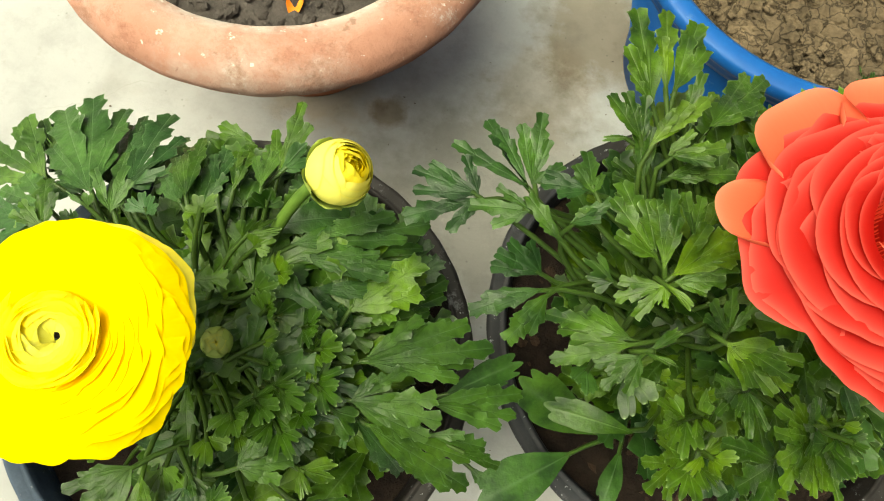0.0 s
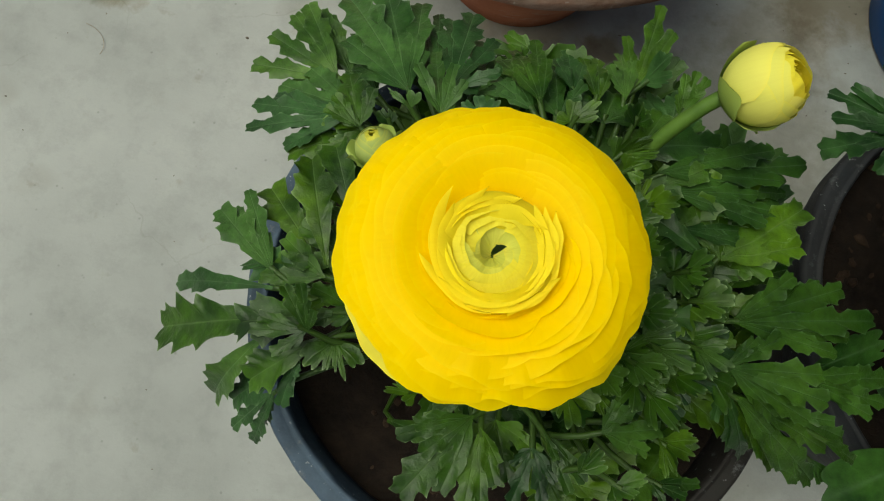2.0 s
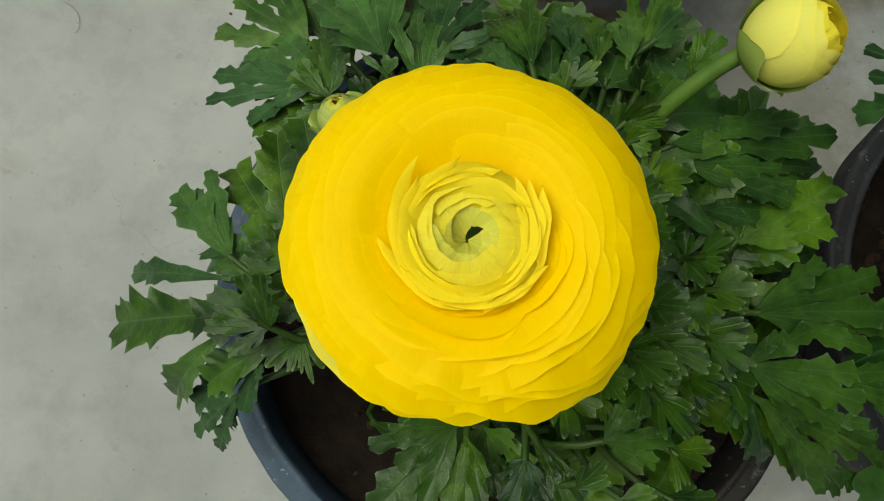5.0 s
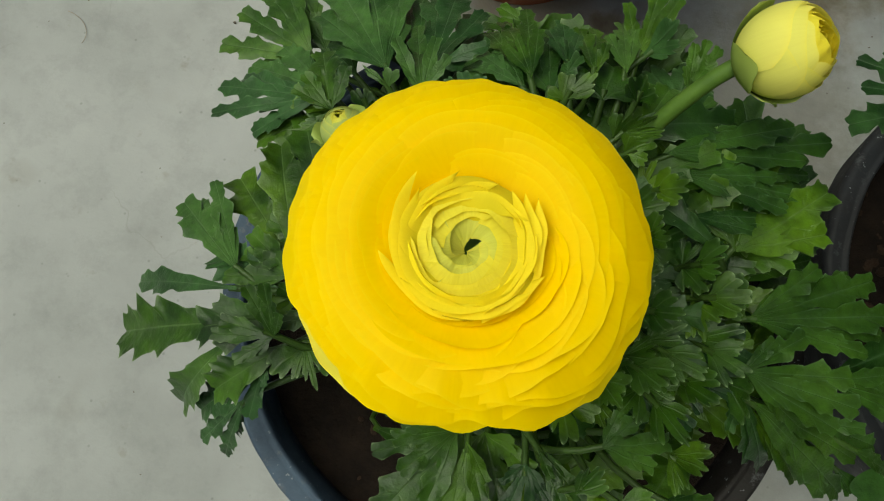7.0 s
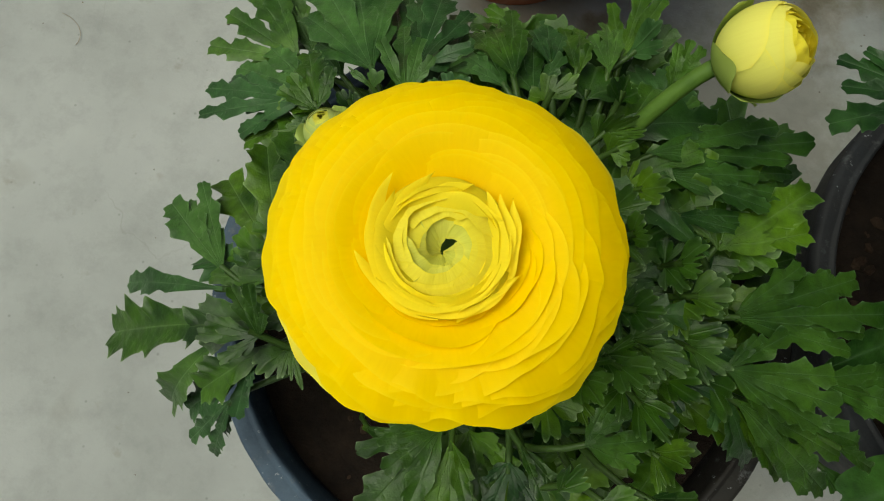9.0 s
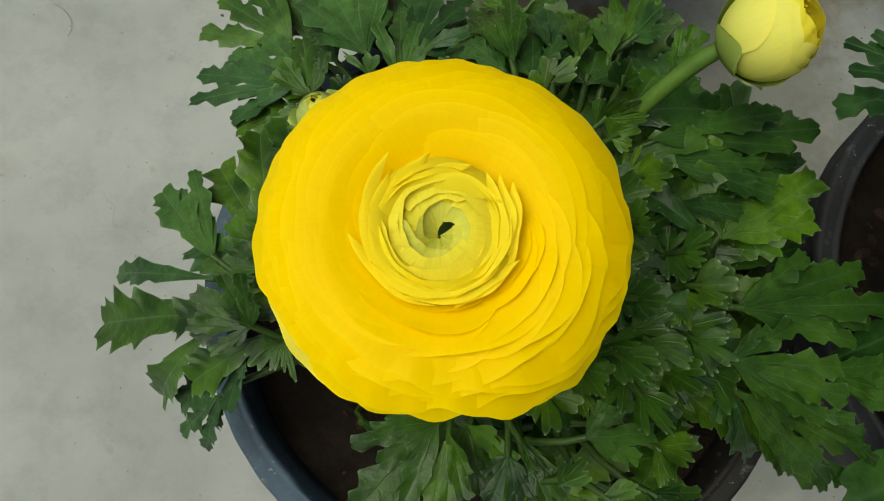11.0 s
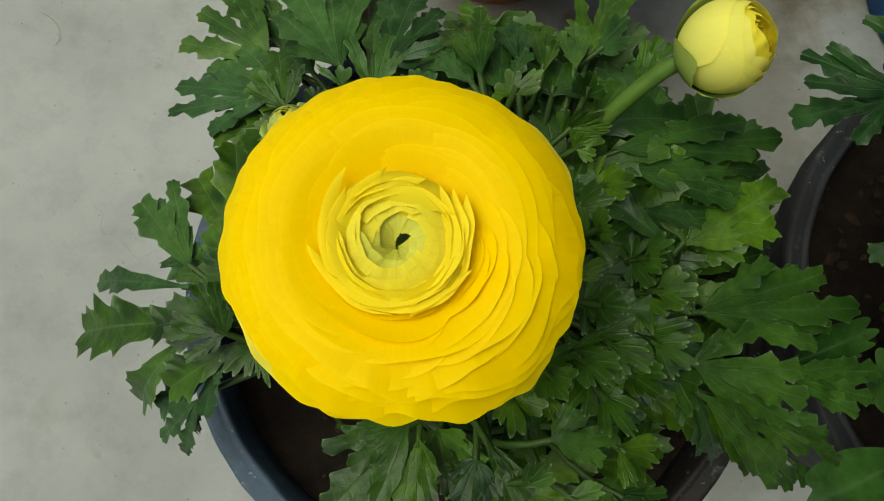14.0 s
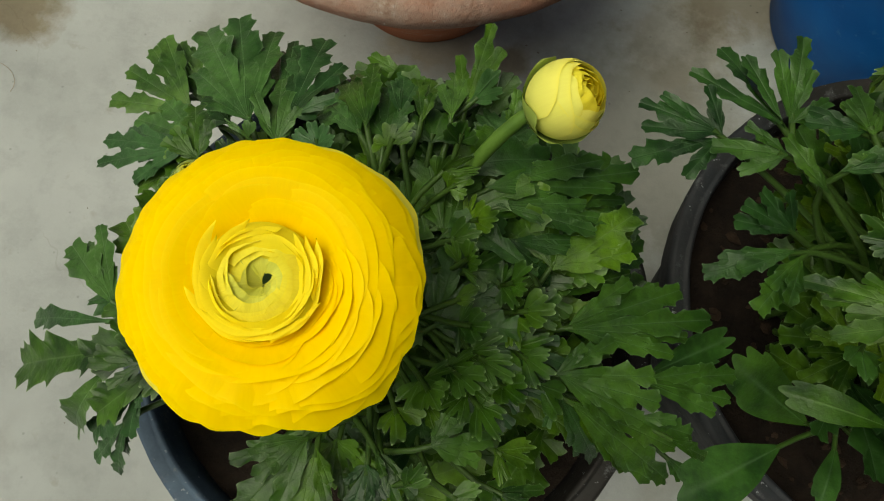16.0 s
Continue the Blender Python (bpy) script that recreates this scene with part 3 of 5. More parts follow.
def leaf(plant, fans, crown, mat, rng, whole=False, teeth=0):
    """A leaf of one or more blades, each given as a base and its lobes (tip and width, metres)."""
    mean = np.array([t for t, _ in fans[0][1]]).mean(0) - fans[0][0]
    blades = []
    for start, lobes in fans:
        start = np.array(start, float)
        parted = not whole and max(np.linalg.norm(np.array(t) - start) for t, _ in lobes) > 0.019
        if parted:
            for t, w in lobes:
                long = np.linalg.norm(np.array(t) - start)
                blades.append(frond_blade(rng, start + 0.10 * (t - start), np.array(t), min(max(1.05 * w, min(0.30 * long, 0.0090)), 0.43 * long), 1 if long < 0.030 else 2, rng.uniform(0.34, 0.56), 0.4))
            lobes = [(start + 0.60 * (t - start) - np.array([0, 0, 0.0004]), 0.9 * w) for t, w in lobes]
        wide = np.mean([w for _, w in lobes])
        count_teeth = teeth or (5 if whole else 2 if wide < 0.009 else 3)
        blades.append(blade(rng, start, [t for t, _ in lobes], [w for _, w in lobes], count_teeth, (0.08 + 0.006 * teeth) if whole else rng.uniform(0.12, 0.20), whole))
        if parted:
            blades[-1][2][:] = 0.0
    return join_leaf(plant, blades, [np.array(start, float) for start, _ in fans], mean / np.linalg.norm(mean), crown, mat, rng)


def frond(plant, crown, mat, rng, base, tip, wide, lobes=3, depth=0.45):
    """An oblong lobed leaf from base to tip, in millimetres."""
    base, tip = np.array(base) / 1000, np.array(tip) / 1000
    mean = tip - base
    return join_leaf(plant, [frond_blade(rng, base, tip, wide / 1000, lobes, depth)], [base], mean / np.linalg.norm(mean), crown, mat, rng)


def fan(plant, crown, mat, rng, base, *tips, whole=False, teeth=0):
    """A broad leaf whose lobes spread from one base; millimetres, each tip with its lobe's width."""
    return leaf(plant, [(np.array(base) / 1000, [(np.array(t[:3]) / 1000, t[3] / 1000) for t in tips])], crown, mat, rng, whole, teeth)


def small_leaf(plant, kind, width, base, tip, crown, mat, rng):
    """A leaf from base to tip: 'f' a cut fan, 'n' an oblong lobed blade, 'p' one divided into three fans."""
    base, tip = np.array(base, float), np.array(tip, float)
    along = tip - base
    length = np.linalg.norm(along)
    side = np.cross(along, (0, 0, 1.0))
    side *= length / max(np.linalg.norm(side), 1e-6)
    rise = np.cross(side, along) / length

    def toward(start, degrees, far):
        t = radians(degrees)
        return start + far * (along * math.cos(t) + side * math.sin(t) + 0.12 * rise * rng.normal())

    def spread(start, degrees, far, wide, open_by):
        lobes = [(toward(start, degrees, far), wide)]
        for s in (-1, 1):
            lobes.append((toward(start, degrees + s * open_by * rng.uniform(0.85, 1.15), far * rng.uniform(0.72, 0.90)), 0.9 * wide))
        return start, lobes

    if kind == "n":
        return frond(plant, crown, mat, rng, base * 1000, tip * 1000, 520 * width * length, int(rng.integers(2, 4)), rng.uniform(0.4, 0.6))
    if kind == "f":
        start, lobes = spread(base, 0.0, 1.0, 0.44 * width * length, rng.uniform(27, 36))
        if width > 0.8:
            for s in (-1, 1):
                lobes.append((toward(base, s * rng.uniform(50, 64), rng.uniform(0.58, 0.76)), 0.36 * width * length))
        fans = [(start, lobes)]
    else:
        thin = 0.30 * width * length
        fans = [spread(base + 0.34 * along, 0.0, 0.66, thin, 27.0)]
        for s in (-1, 1):
            fans.append(spread(base + 0.16 * along, s * rng.uniform(48, 66), rng.uniform(0.50, 0.66), 0.9 * thin, 28.0))
    return leaf(plant, fans, crown, mat, rng)


def leaf_clump(plant, rows, crown, mat, rng):
    """Leaves given as kind, width to length, base and tip in millimetres."""
    for kind, width, bx, by, bz, tx, ty, tz in rows:
        small_leaf(plant, kind, width, (bx / 1000, by / 1000, bz / 1000), (tx / 1000, ty / 1000, tz / 1000), crown, mat, rng)


def undergrowth(plant, count, centre, crown, top, bare, high, mat, rng, size=(0.030, 0.054)):
    """Small divided leaves that fill the tuft below its crown of larger ones; bare: a sector left open; high: the side that stands higher."""
    made = 0
    while made < count:
        a, d = rng.uniform(0, 360), 0.098 * math.sqrt(rng.uniform(0.02, 1))
        if bare[0] < a < bare[1] and d > bare[2]:
            continue
        t = radians(a)
        z = top - (0.55 - 0.38 * max(0.0, math.cos(t - radians(high)))) * d - rng.uniform(0.006, 0.044)
        tip = np.array([centre[0] + d * math.cos(t), centre[1] + d * math.sin(t), z])
        t += rng.normal() * 0.6
        base = tip - rng.uniform(*size) * np.array([math.cos(t), math.sin(t), rng.uniform(-0.1, 0.7)])
        small_leaf(plant, rng.choice(["p", "f", "f", "n", "n"]), rng.uniform(0.65, 0.95), base, tip, crown, mat if made % 4 else leaf_dusky_shaded, rng)
        made += 1


# ---- flowers ----
def petal(parent, turn, rows, cols, shape, mat, place):
    """A petal; shape(u, v) gives angle, radius and height from base to tip (u) and across (v)."""
    u, v = np.meshgrid(np.linspace(0, 1, rows), np.linspace(-1, 1, cols), indexing="ij")
    a, r, z = shape(u, v)
    a = a + turn
    p = np.stack([r * np.cos(a), r * np.sin(a), z], -1).reshape(-1, 3)
    p = p @ np.array(place.to_3x3()).T + np.array(place.translation)
    uv = np.stack([v, u], -1).reshape(-1, 2)
    me = mesh_of("petal", p, grid_faces(rows, cols), mat, floats={"reach": u.ravel()}, uv=uv)
    return piece("petal", me, parent)


def open_petals(head, place, radius, crest, rings, each, mat, rng, inner=0.36, ruffle=1.0, steep=0.13, first=None, gust=-1.0, ripple=0.0004):
    """Rings of reclined, overlapping petals whose tips follow a rounded crest; they ruffle most towards the angle gust."""
    for i in range(rings):
        s = i / (rings - 1)
        reach = radius * (inner + 0.08 + (0.92 - inner) * s**0.95)
        start = rng.uniform(0, 6.28)
        n = each + int(s > 0.5)
        for k in range(n):
            turn = start + 2 * np.pi * k / n + rng.normal() * 0.12
            wild = ruffle * (0.32 + 1.6 * max(0.0, math.cos(turn - gust)) ** 1.5)
            far = reach * (1 + rng.normal() * (0.012 if s > 0.9 else 0.022 + 0.012 * wild))
            far *= 1 - 0.022 * max(0.0, math.cos(turn + 1.6))
            half = np.pi / n * rng.uniform(1.75, 2.2)
            ph, w1, w2, tilt = rng.uniform(0, 6), rng.uniform(2, 4), rng.uniform(5, 8), 0.0011 + rng.normal() * 0.0001 * wild
            peak = rng.normal() * 0.30
            skew = rng.uniform(0.02, 0.07)

            def shape(u, v):
                back = max(radius * inner * 0.85, far - 0.026)
                fade = 1 - 0.5 * s * np.abs(v)
                end = far * (1 - 0.05 * (v - 0.5 * peak) ** 2 - 0.15 * v**4 + skew * 0.3 * v + (0.35 + 1.1 * s) * fade * wild * (0.019 * np.sin(w1 * v + ph) + 0.009 * np.sin(w2 * v + 2 * ph)) + 0.011 * min(ruffle, 1.5) * s**2 * np.sin(3.4 * w1 * v + ph) + 0.0065 * s**3 * np.sin(8.0 * w1 * v + 2 * ph))
                r = back + (end - back) * u
                z = crest(r / radius) - steep * (end - r) - 0.0012 * v**2 * u - 0.0012 * v**6 * u
                z = z + ripple * wild * u**3 * np.sin(w1 * 1.7 * v + ph * 1.3) * (0.35 + s) * (1 - v**2) + tilt * (v - 1) * u
                z = z + 0.0004 * wild * u**8 + 0.0005 * s**3 * u**4 * np.sin(8.0 * w1 * v + 2 * ph + 1)
                return half * v * (0.72 + 0.28 * np.sqrt(u)), r, z

            pale = first is not None and s > 0.97 and max(math.cos(turn - 3.9), math.cos(turn - 1.3)) > 0.8
            low = place @ (pose(0, 0, -0.0016) @ Matrix.Scale(0.99, 4) if pale else Matrix())
            petal(head, turn, 14, 25 if s < 0.6 else 45, shape, first if pale else mat, low)


# upright petals round the eye: tip angle, end angle (degrees), radius at tip and at the other end (mm), lift (mm)
UPRIGHT = (
    (140, 262, 20.2, 16.2, 0.2), (146, 240, 16.6, 14.6, 0.8), (168, 268, 18.0, 16.6, -0.6), (200, 285, 19.6, 17.0, -1.2),
    (112, 196, 17.0, 13.8, 0.6), (78, 150, 15.8, 12.8, 0.8), (36, 128, 15.0, 12.2, 0.9), (58, -6, 17.6, 16.6, 0.2),
    (50, -12, 19.6, 17.6, -0.6), (66, -30, 15.6, 14.8, 0.8), (-5, -62, 18.8, 17.6, -0.8), (-20, -100, 17.8, 16.6, -0.2),
    (225, 345, 16.4, 15.4, 0.7), (25, -75, 15.8, 15.2, 0.7), (300, 390, 16.0, 14.4, 0.5), (180, 300, 15.6, 14.6, 0.9),
)  # fmt: skip


# petals that curl in over the eye, from the inside: tip and end angle (degrees), how near the middle their edge runs at tip and end
CURLED = (
    (60, 250, 0.13, 0.00), (215, 400, 0.13, 0.00), (128, 300, 0.36, 0.12), (330, 500, 0.40, 0.14), (240, 400, 0.40, 0.20),
    (165, 310, 0.46, 0.24), (48, 200, 0.50, 0.30), (205, 370, 0.52, 0.34), (285, 440, 0.56, 0.40), (140, 290, 0.60, 0.42),
    (15, 165, 0.62, 0.46), (230, 390, 0.66, 0.52), (80, 230, 0.70, 0.56), (310, 460, 0.72, 0.60), (175, 330, 0.76, 0.64),
)  # fmt: skip
# petals wrapped round those: the side they come from (degrees), how near the middle they reach, bend of the free edge
WRAPPED = ((137, 0.74, -0.70), (77, 0.76, -0.75), (242, 0.74, -0.75), (302, 0.76, -0.80), (37, 0.82, -0.80), (117, 0.82, -0.80), (257, 0.86, -0.80), (327, 0.88, -0.80))


def cup_petals(head, place, radius, foot, top, mats, rng):
    """Thin upright petals round the eye, then flat petals that fold inwards over one another round a small slit."""
    outer, middle, inner = mats
    size = radius / 0.0156
    for tip, stop, far, near, lift in UPRIGHT:
        half, mid = radians(stop - tip) / 2, radians(tip + stop) / 2
        deep, ph = rng.uniform(0.0030, 0.0045), rng.uniform(0, 6)

        def shape(u, v):
            w = (v + 1) / 2
            edge = (near + (far - near) * (1 - w) ** 2.6) / 1000 * size
            narrow = np.clip(w / 0.5, 0, 1) ** 0.8 * np.clip((1 - w) / 0.25, 0, 1) ** 0.5
            r = edge - (1 - u) * narrow * 0.0062 * size
            z = top + lift / 1000 - 0.0020 - 0.0012 * np.clip(w - 0.55, 0, 1) / 0.45 - deep * (1 - u) ** 1.4 * narrow
            return half * v, r + 0.00025 * np.sin(5 * v + ph) * u, z + 0.0002 * np.sin(7 * v + ph) * u

        petal(head, mid, 9, 27, shape, outer, place)

    def dome(r):
        return top - 0.0062 * np.clip(r / 1.04, 0, 1.2) ** 2.6 - 0.0040 * np.exp(-((r / 0.20) ** 2)) - 0.0030 * np.exp(-((r / 0.48) ** 2))

    for layer, (tip, stop, first, last) in enumerate(CURLED):
        half, ph, lift = radians(stop - tip) / 2, rng.uniform(0, 6), 0.00022 * layer - 0.0024

        def shape(u, v):
            w = (v + 1) / 2
            edge = last + (first - last) * (1 - w) ** 1.7 + 0.016 * np.sin(5 * v + ph) + 0.006 * np.sin(13 * v + 2 * ph)
            edge = edge + (1.0 - edge) * np.clip((0.16 - w) / 0.16, 0, 1) ** 1.6
            r = 1.06 + (np.maximum(edge, 0.012) - 1.06) * np.clip((u - 0.2) / 0.8, 0, 1)
            z = dome(r) + lift - foot * 0.42 * (1 - np.clip(u / 0.2, 0, 1)) ** 1.5 - 0.0016 * w * np.clip(u / 0.2, 0, 1)
            crease = 0.00018 * np.sin(9 * v + ph + 2 * u) * u + 0.00007 * np.sin(23 * v + 3 * ph) * u**2
            return half * v, radius * r, z + crease + 0.0005 * u**8

        petal(head, radians(tip + stop) / 2, 20, 41, shape, inner if layer < 6 else middle, place)
    for layer, (side, close, curve) in enumerate(WRAPPED):
        ph, lift = rng.uniform(0, 6), 0.00024 * layer + 0.0010
        reach = 0.96 * math.sqrt(1.06**2 - close**2)

        def shape(u, v):
            s = reach * v
            rim = np.sqrt(np.clip(1.06**2 - s**2, 0.0004, 2))
            edge = np.minimum(close + 0.62 * curve * s**2 + 0.022 * np.sin(3.5 * v + ph) + 0.006 * np.sin(9 * v + 2 * ph), rim)
            n = rim + (edge - rim) * np.clip((u - 0.2) / 0.8, 0, 1)
            r = np.hypot(n, s)
            z = dome(r) + lift - foot * 0.42 * (1 - np.clip(u / 0.2, 0, 1)) ** 1.5 - 0.0006 * np.abs(v) ** 4
            return np.arctan2(s, n), radius * r, z + 0.00012 * np.sin(6 * v + ph) * u + 0.0005 * u**8 * (1 - v**2)

        petal(head, radians(side), 20, 33, shape, outer, place)


def stem(plant, crown, under, start_lean, end_dir, thick, label=""):
    crown, under, end_dir = (np.array(p, float) for p in (crown, under, end_dir))
    path = bend(crown, crown + np.array(start_lean), under - end_dir, under, 14)
    v, f = tube(path - np.array(plant.location), np.linspace(thick * 1.15, thick, 14), 12)
    return piece("stem", mesh_of("stem", v, f, stem_green), plant, label)


def local(plant, at, lean=(0, 0)):
    """The pose, seen from the plant, of a flower at a place in the world that leans by two angles in degrees."""
    return Matrix.Translation(Vector(at) - plant.location) @ pose(0, 0, 0, lean[0], lean[1], 0)


def receptacle(plant, name, place, size, mat, label):
    v, f = lathe([(0.0, -0.9), (0.5, -0.7), (0.9, -0.2), (0.8, 0.4), (0.0, 0.7)], 18)
    v = (v * size) @ np.array(place.to_3x3()).T + np.array(place.translation)
    return piece(name, mesh_of(name, v, f, mat, floats={"reach": np.zeros(len(v))}), plant, label)


def bud(plant, name, at, lean, size, mats, rng, opening, label, wrap=(0.36, 0.50), loose=0.05):
    """A round bud: sepals at its foot, outer petals wrapped round it and crumpled ones in its mouth."""
    place = local(plant, at, lean)
    core = receptacle(plant, name, place, size * 0.80, mats[1], label)
    rings = ((1.0, opening, 3, 0.0), (0.965, opening + 0.07, 3, 0.01), (0.90, opening + 0.13, 4, 0.03), (0.80, opening + 0.17, 4, 0.05), (0.68, opening + 0.20, 4, 0.07), (0.54, opening + 0.22, 3, 0.08), (0.40, opening + 0.22, 3, 0.08))
    for ring, (rr, until, n, crumple) in enumerate(rings):
        start = rng.uniform(0, 6.28)
        for k in range(n):
            half, sway, ph = np.pi / n * rng.uniform(1.25, 1.55), rng.uniform(0.015, 0.05), rng.uniform(0, 6)
            top = min(until * rng.uniform(0.94, 1.04), 0.97)

            def shape(u, v):
                pol = np.pi * (1 - (0.08 + (top - 0.08) * u * (1 - 0.05 * v**2 - 0.22 * np.abs(v) ** 5 + 0.015 * np.sin(5 * v + ph))))
                r = size * (rr + sway * v + crumple * u**4 * np.sin(7 * v + ph) + 0.012 * np.sin(2.5 * v + ph) * u)
                return half * v, r * np.sin(pol), 1.06 * size * (rr + 0.62 * (1 - rr)) * np.cos(pol)

            petal(core, start + 2 * np.pi * k / n, 15, 21, shape, mats[0] if ring < 3 else mats[1], place)
    start = rng.uniform(0, 6.28)
    for k in range(5):
        until, ph = rng.uniform(*wrap), rng.uniform(0, 6)

        def shape(u, v):
            pol = np.pi * (1 - until * u * (1 - 0.10 * np.abs(v) ** 2))
            wide = 1.02 * np.sin(np.clip(u * 0.86 + 0.08, 0, 1) * np.pi) ** 0.55
            r = size * (1.05 + loose * u**3 + 0.5 * loose * u**3 * v**2 + 0.012 * np.sin(4 * v + ph) * u)
            return wide * v / np.maximum(np.sin(pol), 0.35) * 0.62, r * np.sin(pol), 1.05 * r * np.cos(pol)

        o = petal(core, start + 2 * np.pi * k / 5 + rng.normal() * 0.2, 13, 13, shape, sepal_green, place)
        o.name = "sepal"
    return core


# ---- the yellow-flowered plant ----
yellow_middle = [
    ("p", 0.80, -71, 58, 247, -57, 60, 265),
    ("p", 0.90, -67, 40, 251, -61, 46, 270),
    ("p", 0.90, -52, 39, 246, -41, 41, 264),
    ("p", 0.90, -47, 30, 244, -31, 34, 261),
    ("p", 0.80, -64, 21, 250, -50, 21, 267),
    ("p", 0.55, -59, 14, 247, -39, 7, 261),
    ("p", 0.65, -44, 20, 243, -26, 11, 258),
    ("p", 0.80, -64, 8, 247, -49, -1, 263),
    ("p", 0.50, -55, 3, 243, -39, -13, 257),
    ("p", 0.80, -47, 8, 242, -34, 0, 259),
    ("p", 0.90, -71, 2, 247, -61, -9, 263),
]
plant = thing("ranunculus_plant", (YELLOW_POT[0], YELLOW_POT[1], 0.150), "leafy ranunculus with one large yellow bloom and buds", "plant")
rng = np.random.default_rng(11)
CROWN = (-0.100, 0.032, 0.148)
fan(plant, CROWN, leaf_skylit, rng, (-195, 87, 216), (-236, 103, 205, 12), (-230, 117, 204, 13), (-225, 123, 205, 13), (-239, 87, 204, 13))
fan(plant, CROWN, leaf_skylit, rng, (-190, 90, 210), (-221, 125, 200, 12), (-203, 104, 209, 10), (-215, 124, 201, 8))
fan(plant, CROWN, leaf_skylit, rng, (-180, 70, 231), (-222, 80, 208, 12), (-212, 91, 211, 13), (-203, 86, 214, 10))
fan(plant, CROWN, leaf_skylit, rng, (-179, 63, 240), (-226, 64, 219, 11), (-221, 71, 218, 7), (-225, 52, 220, 9), (-206, 48, 224, 8))
fan(plant, CROWN, leaf_yellow, rng, (-172, 63, 236), (-203, 46, 222, 12), (-188, 46, 234, 10), (-190, 59, 237, 11))
fan(plant, CROWN, leaf_yellow, rng, (-174, 59, 242), (-188, 69, 242, 10), (-189, 85, 228, 15), (-174, 76, 243, 9), (-189, 62, 244, 7))
fan(plant, CROWN, leaf_skylit, rng, (-161, 80, 239), (-208, 131, 209, 21), (-200, 105, 218, 14), (-191, 94, 220, 10), (-193, 139, 212, 22), (-175, 138, 211, 14))
fan(plant, CROWN, leaf_skylit, rng, (-153, 88, 233), (-167, 138, 205, 9), (-173, 133, 205, 8))
fan(plant, CROWN, leaf_skylit, rng, (-147, 86, 239), (-159, 134, 210, 16), (-151, 139, 211, 16), (-137, 124, 220, 11), (-130, 97, 244, 8))
fan(plant, CROWN, leaf_skylit, rng, (-146, 71, 246), (-162, 91, 244, 7), (-160, 109, 225, 8), (-148, 96, 243, 7), (-141, 88, 248, 6))
fan(plant, CROWN, leaf_skylit, rng, (-130, 73, 247), (-141, 79, 246, 7), (-136, 84, 246, 7), (-128, 82, 253, 7), (-123, 77, 258, 6))
fan(plant, CROWN, leaf_skylit, rng, (-158, 72, 242), (-163, 74, 245, 5), (-169, 77, 243, 6), (-158, 78, 246, 5))
fan(plant, CROWN, leaf_yellow, rng, (-164, 65, 237), (-170, 69, 240, 7), (-165, 70, 241, 6))
fan(plant, CROWN, leaf_skylit, rng, (-185, -3, 239), (-221, 18, 219, 15), (-213, 29, 218, 9), (-216, 21, 219, 8))
frond(plant, CROWN, leaf_skylit, rng, (-183, -8, 242), (-229, -14, 203), 12, 2, 0.4)
frond(plant, CROWN, leaf_yellow, rng, (-178, -17, 238), (-233, -34, 205), 27, 3, 0.42)
frond(plant, CROWN, leaf_skylit, rng, (-181, -23, 234), (-204, -55, 198), 17, 2, 0.3)
fan(plant, CROWN, leaf_skylit, rng, (-168, -27, 234), (-193, -52, 203, 16), (-182, -44, 223, 13), (-169, -47, 226, 10), (-165, -35, 237, 8))
fan(plant, CROWN, leaf_skylit, rng, (-173, -41, 224), (-190, -62, 196, 8), (-181, -66, 194, 6), (-179, -57, 198, 6))
fan(plant, CROWN, leaf_yellow, rng, (-165, -19, 245), (-184, -19, 244, 9), (-175, -30, 245, 9), (-177, -7, 254, 9), (-171, -5, 257, 7), (-164, -12, 254, 7), (-186, -24, 242, 8))
fan(plant, CROWN, leaf_yellow, rng, (-157, -17, 237), (-164, -31, 237, 9), (-156, -31, 239, 9), (-148, -32, 240, 8), (-152, -30, 239, 9), (-144, -25, 240, 6))
fan(plant, CROWN, leaf_yellow, rng, (-166, 1, 243), (-188, 12, 233, 15), (-192, -5, 234, 9), (-188, 4, 234, 11))
frond(plant, CROWN, leaf_yellow, rng, (-176, 10, 228), (-207, 34, 212), 20, 2, 0.45)
fan(plant, CROWN, leaf_skylit, rng, (-186, 22, 223), (-188, 48, 230, 8), whole=True, teeth=5)
fan(plant, CROWN, leaf_yellow, rng, (-172, 41, 217), (-185, 47, 221, 6), (-180, 45, 221, 6), (-185, 40, 217, 6))
fan(plant, CROWN, leaf_yellow, rng, (-166, 20, 231), (-182, 16, 231, 7), (-176, 21, 232, 6))
fan(plant, CROWN, leaf_yellow, rng, (-168, 27, 229), (-182, 26, 230, 6), (-176, 29, 231, 5))
fan(plant, CROWN, leaf_yellow, rng, (-154, -12, 228), (-163, -9, 237, 6), (-160, -4, 236, 7))
fan(plant, CROWN, leaf_yellow, rng, (-102, -28, 244), (-126, -43, 247, 8), (-119, -61, 245, 15), (-121, -37, 247, 12), (-106, -56, 245, 11), (-116, -46, 247, 12))
fan(plant, CROWN, leaf_yellow, rng, (-99, -31, 243), (-89, -48, 247, 9), (-97, -57, 244, 11), (-92, -55, 245, 9), (-90, -41, 249, 7))
fan(plant, CROWN, leaf_dusky_shaded, rng, (-80, -32, 244), (-70, -41, 246, 9), (-82, -52, 241, 12), (-72, -49, 243, 10), (-86, -40, 244, 9))
fan(plant, CROWN, leaf_yellow, rng, (-76, -11, 250), (-71, -24, 258, 6), (-78, -21, 257, 4), (-64, -13, 253, 6))
fan(plant, CROWN, leaf_yellow, rng, (-67, -7, 244), (-55, -15, 246, 5), (-57, -2, 246, 7), (-60, -16, 249, 5))
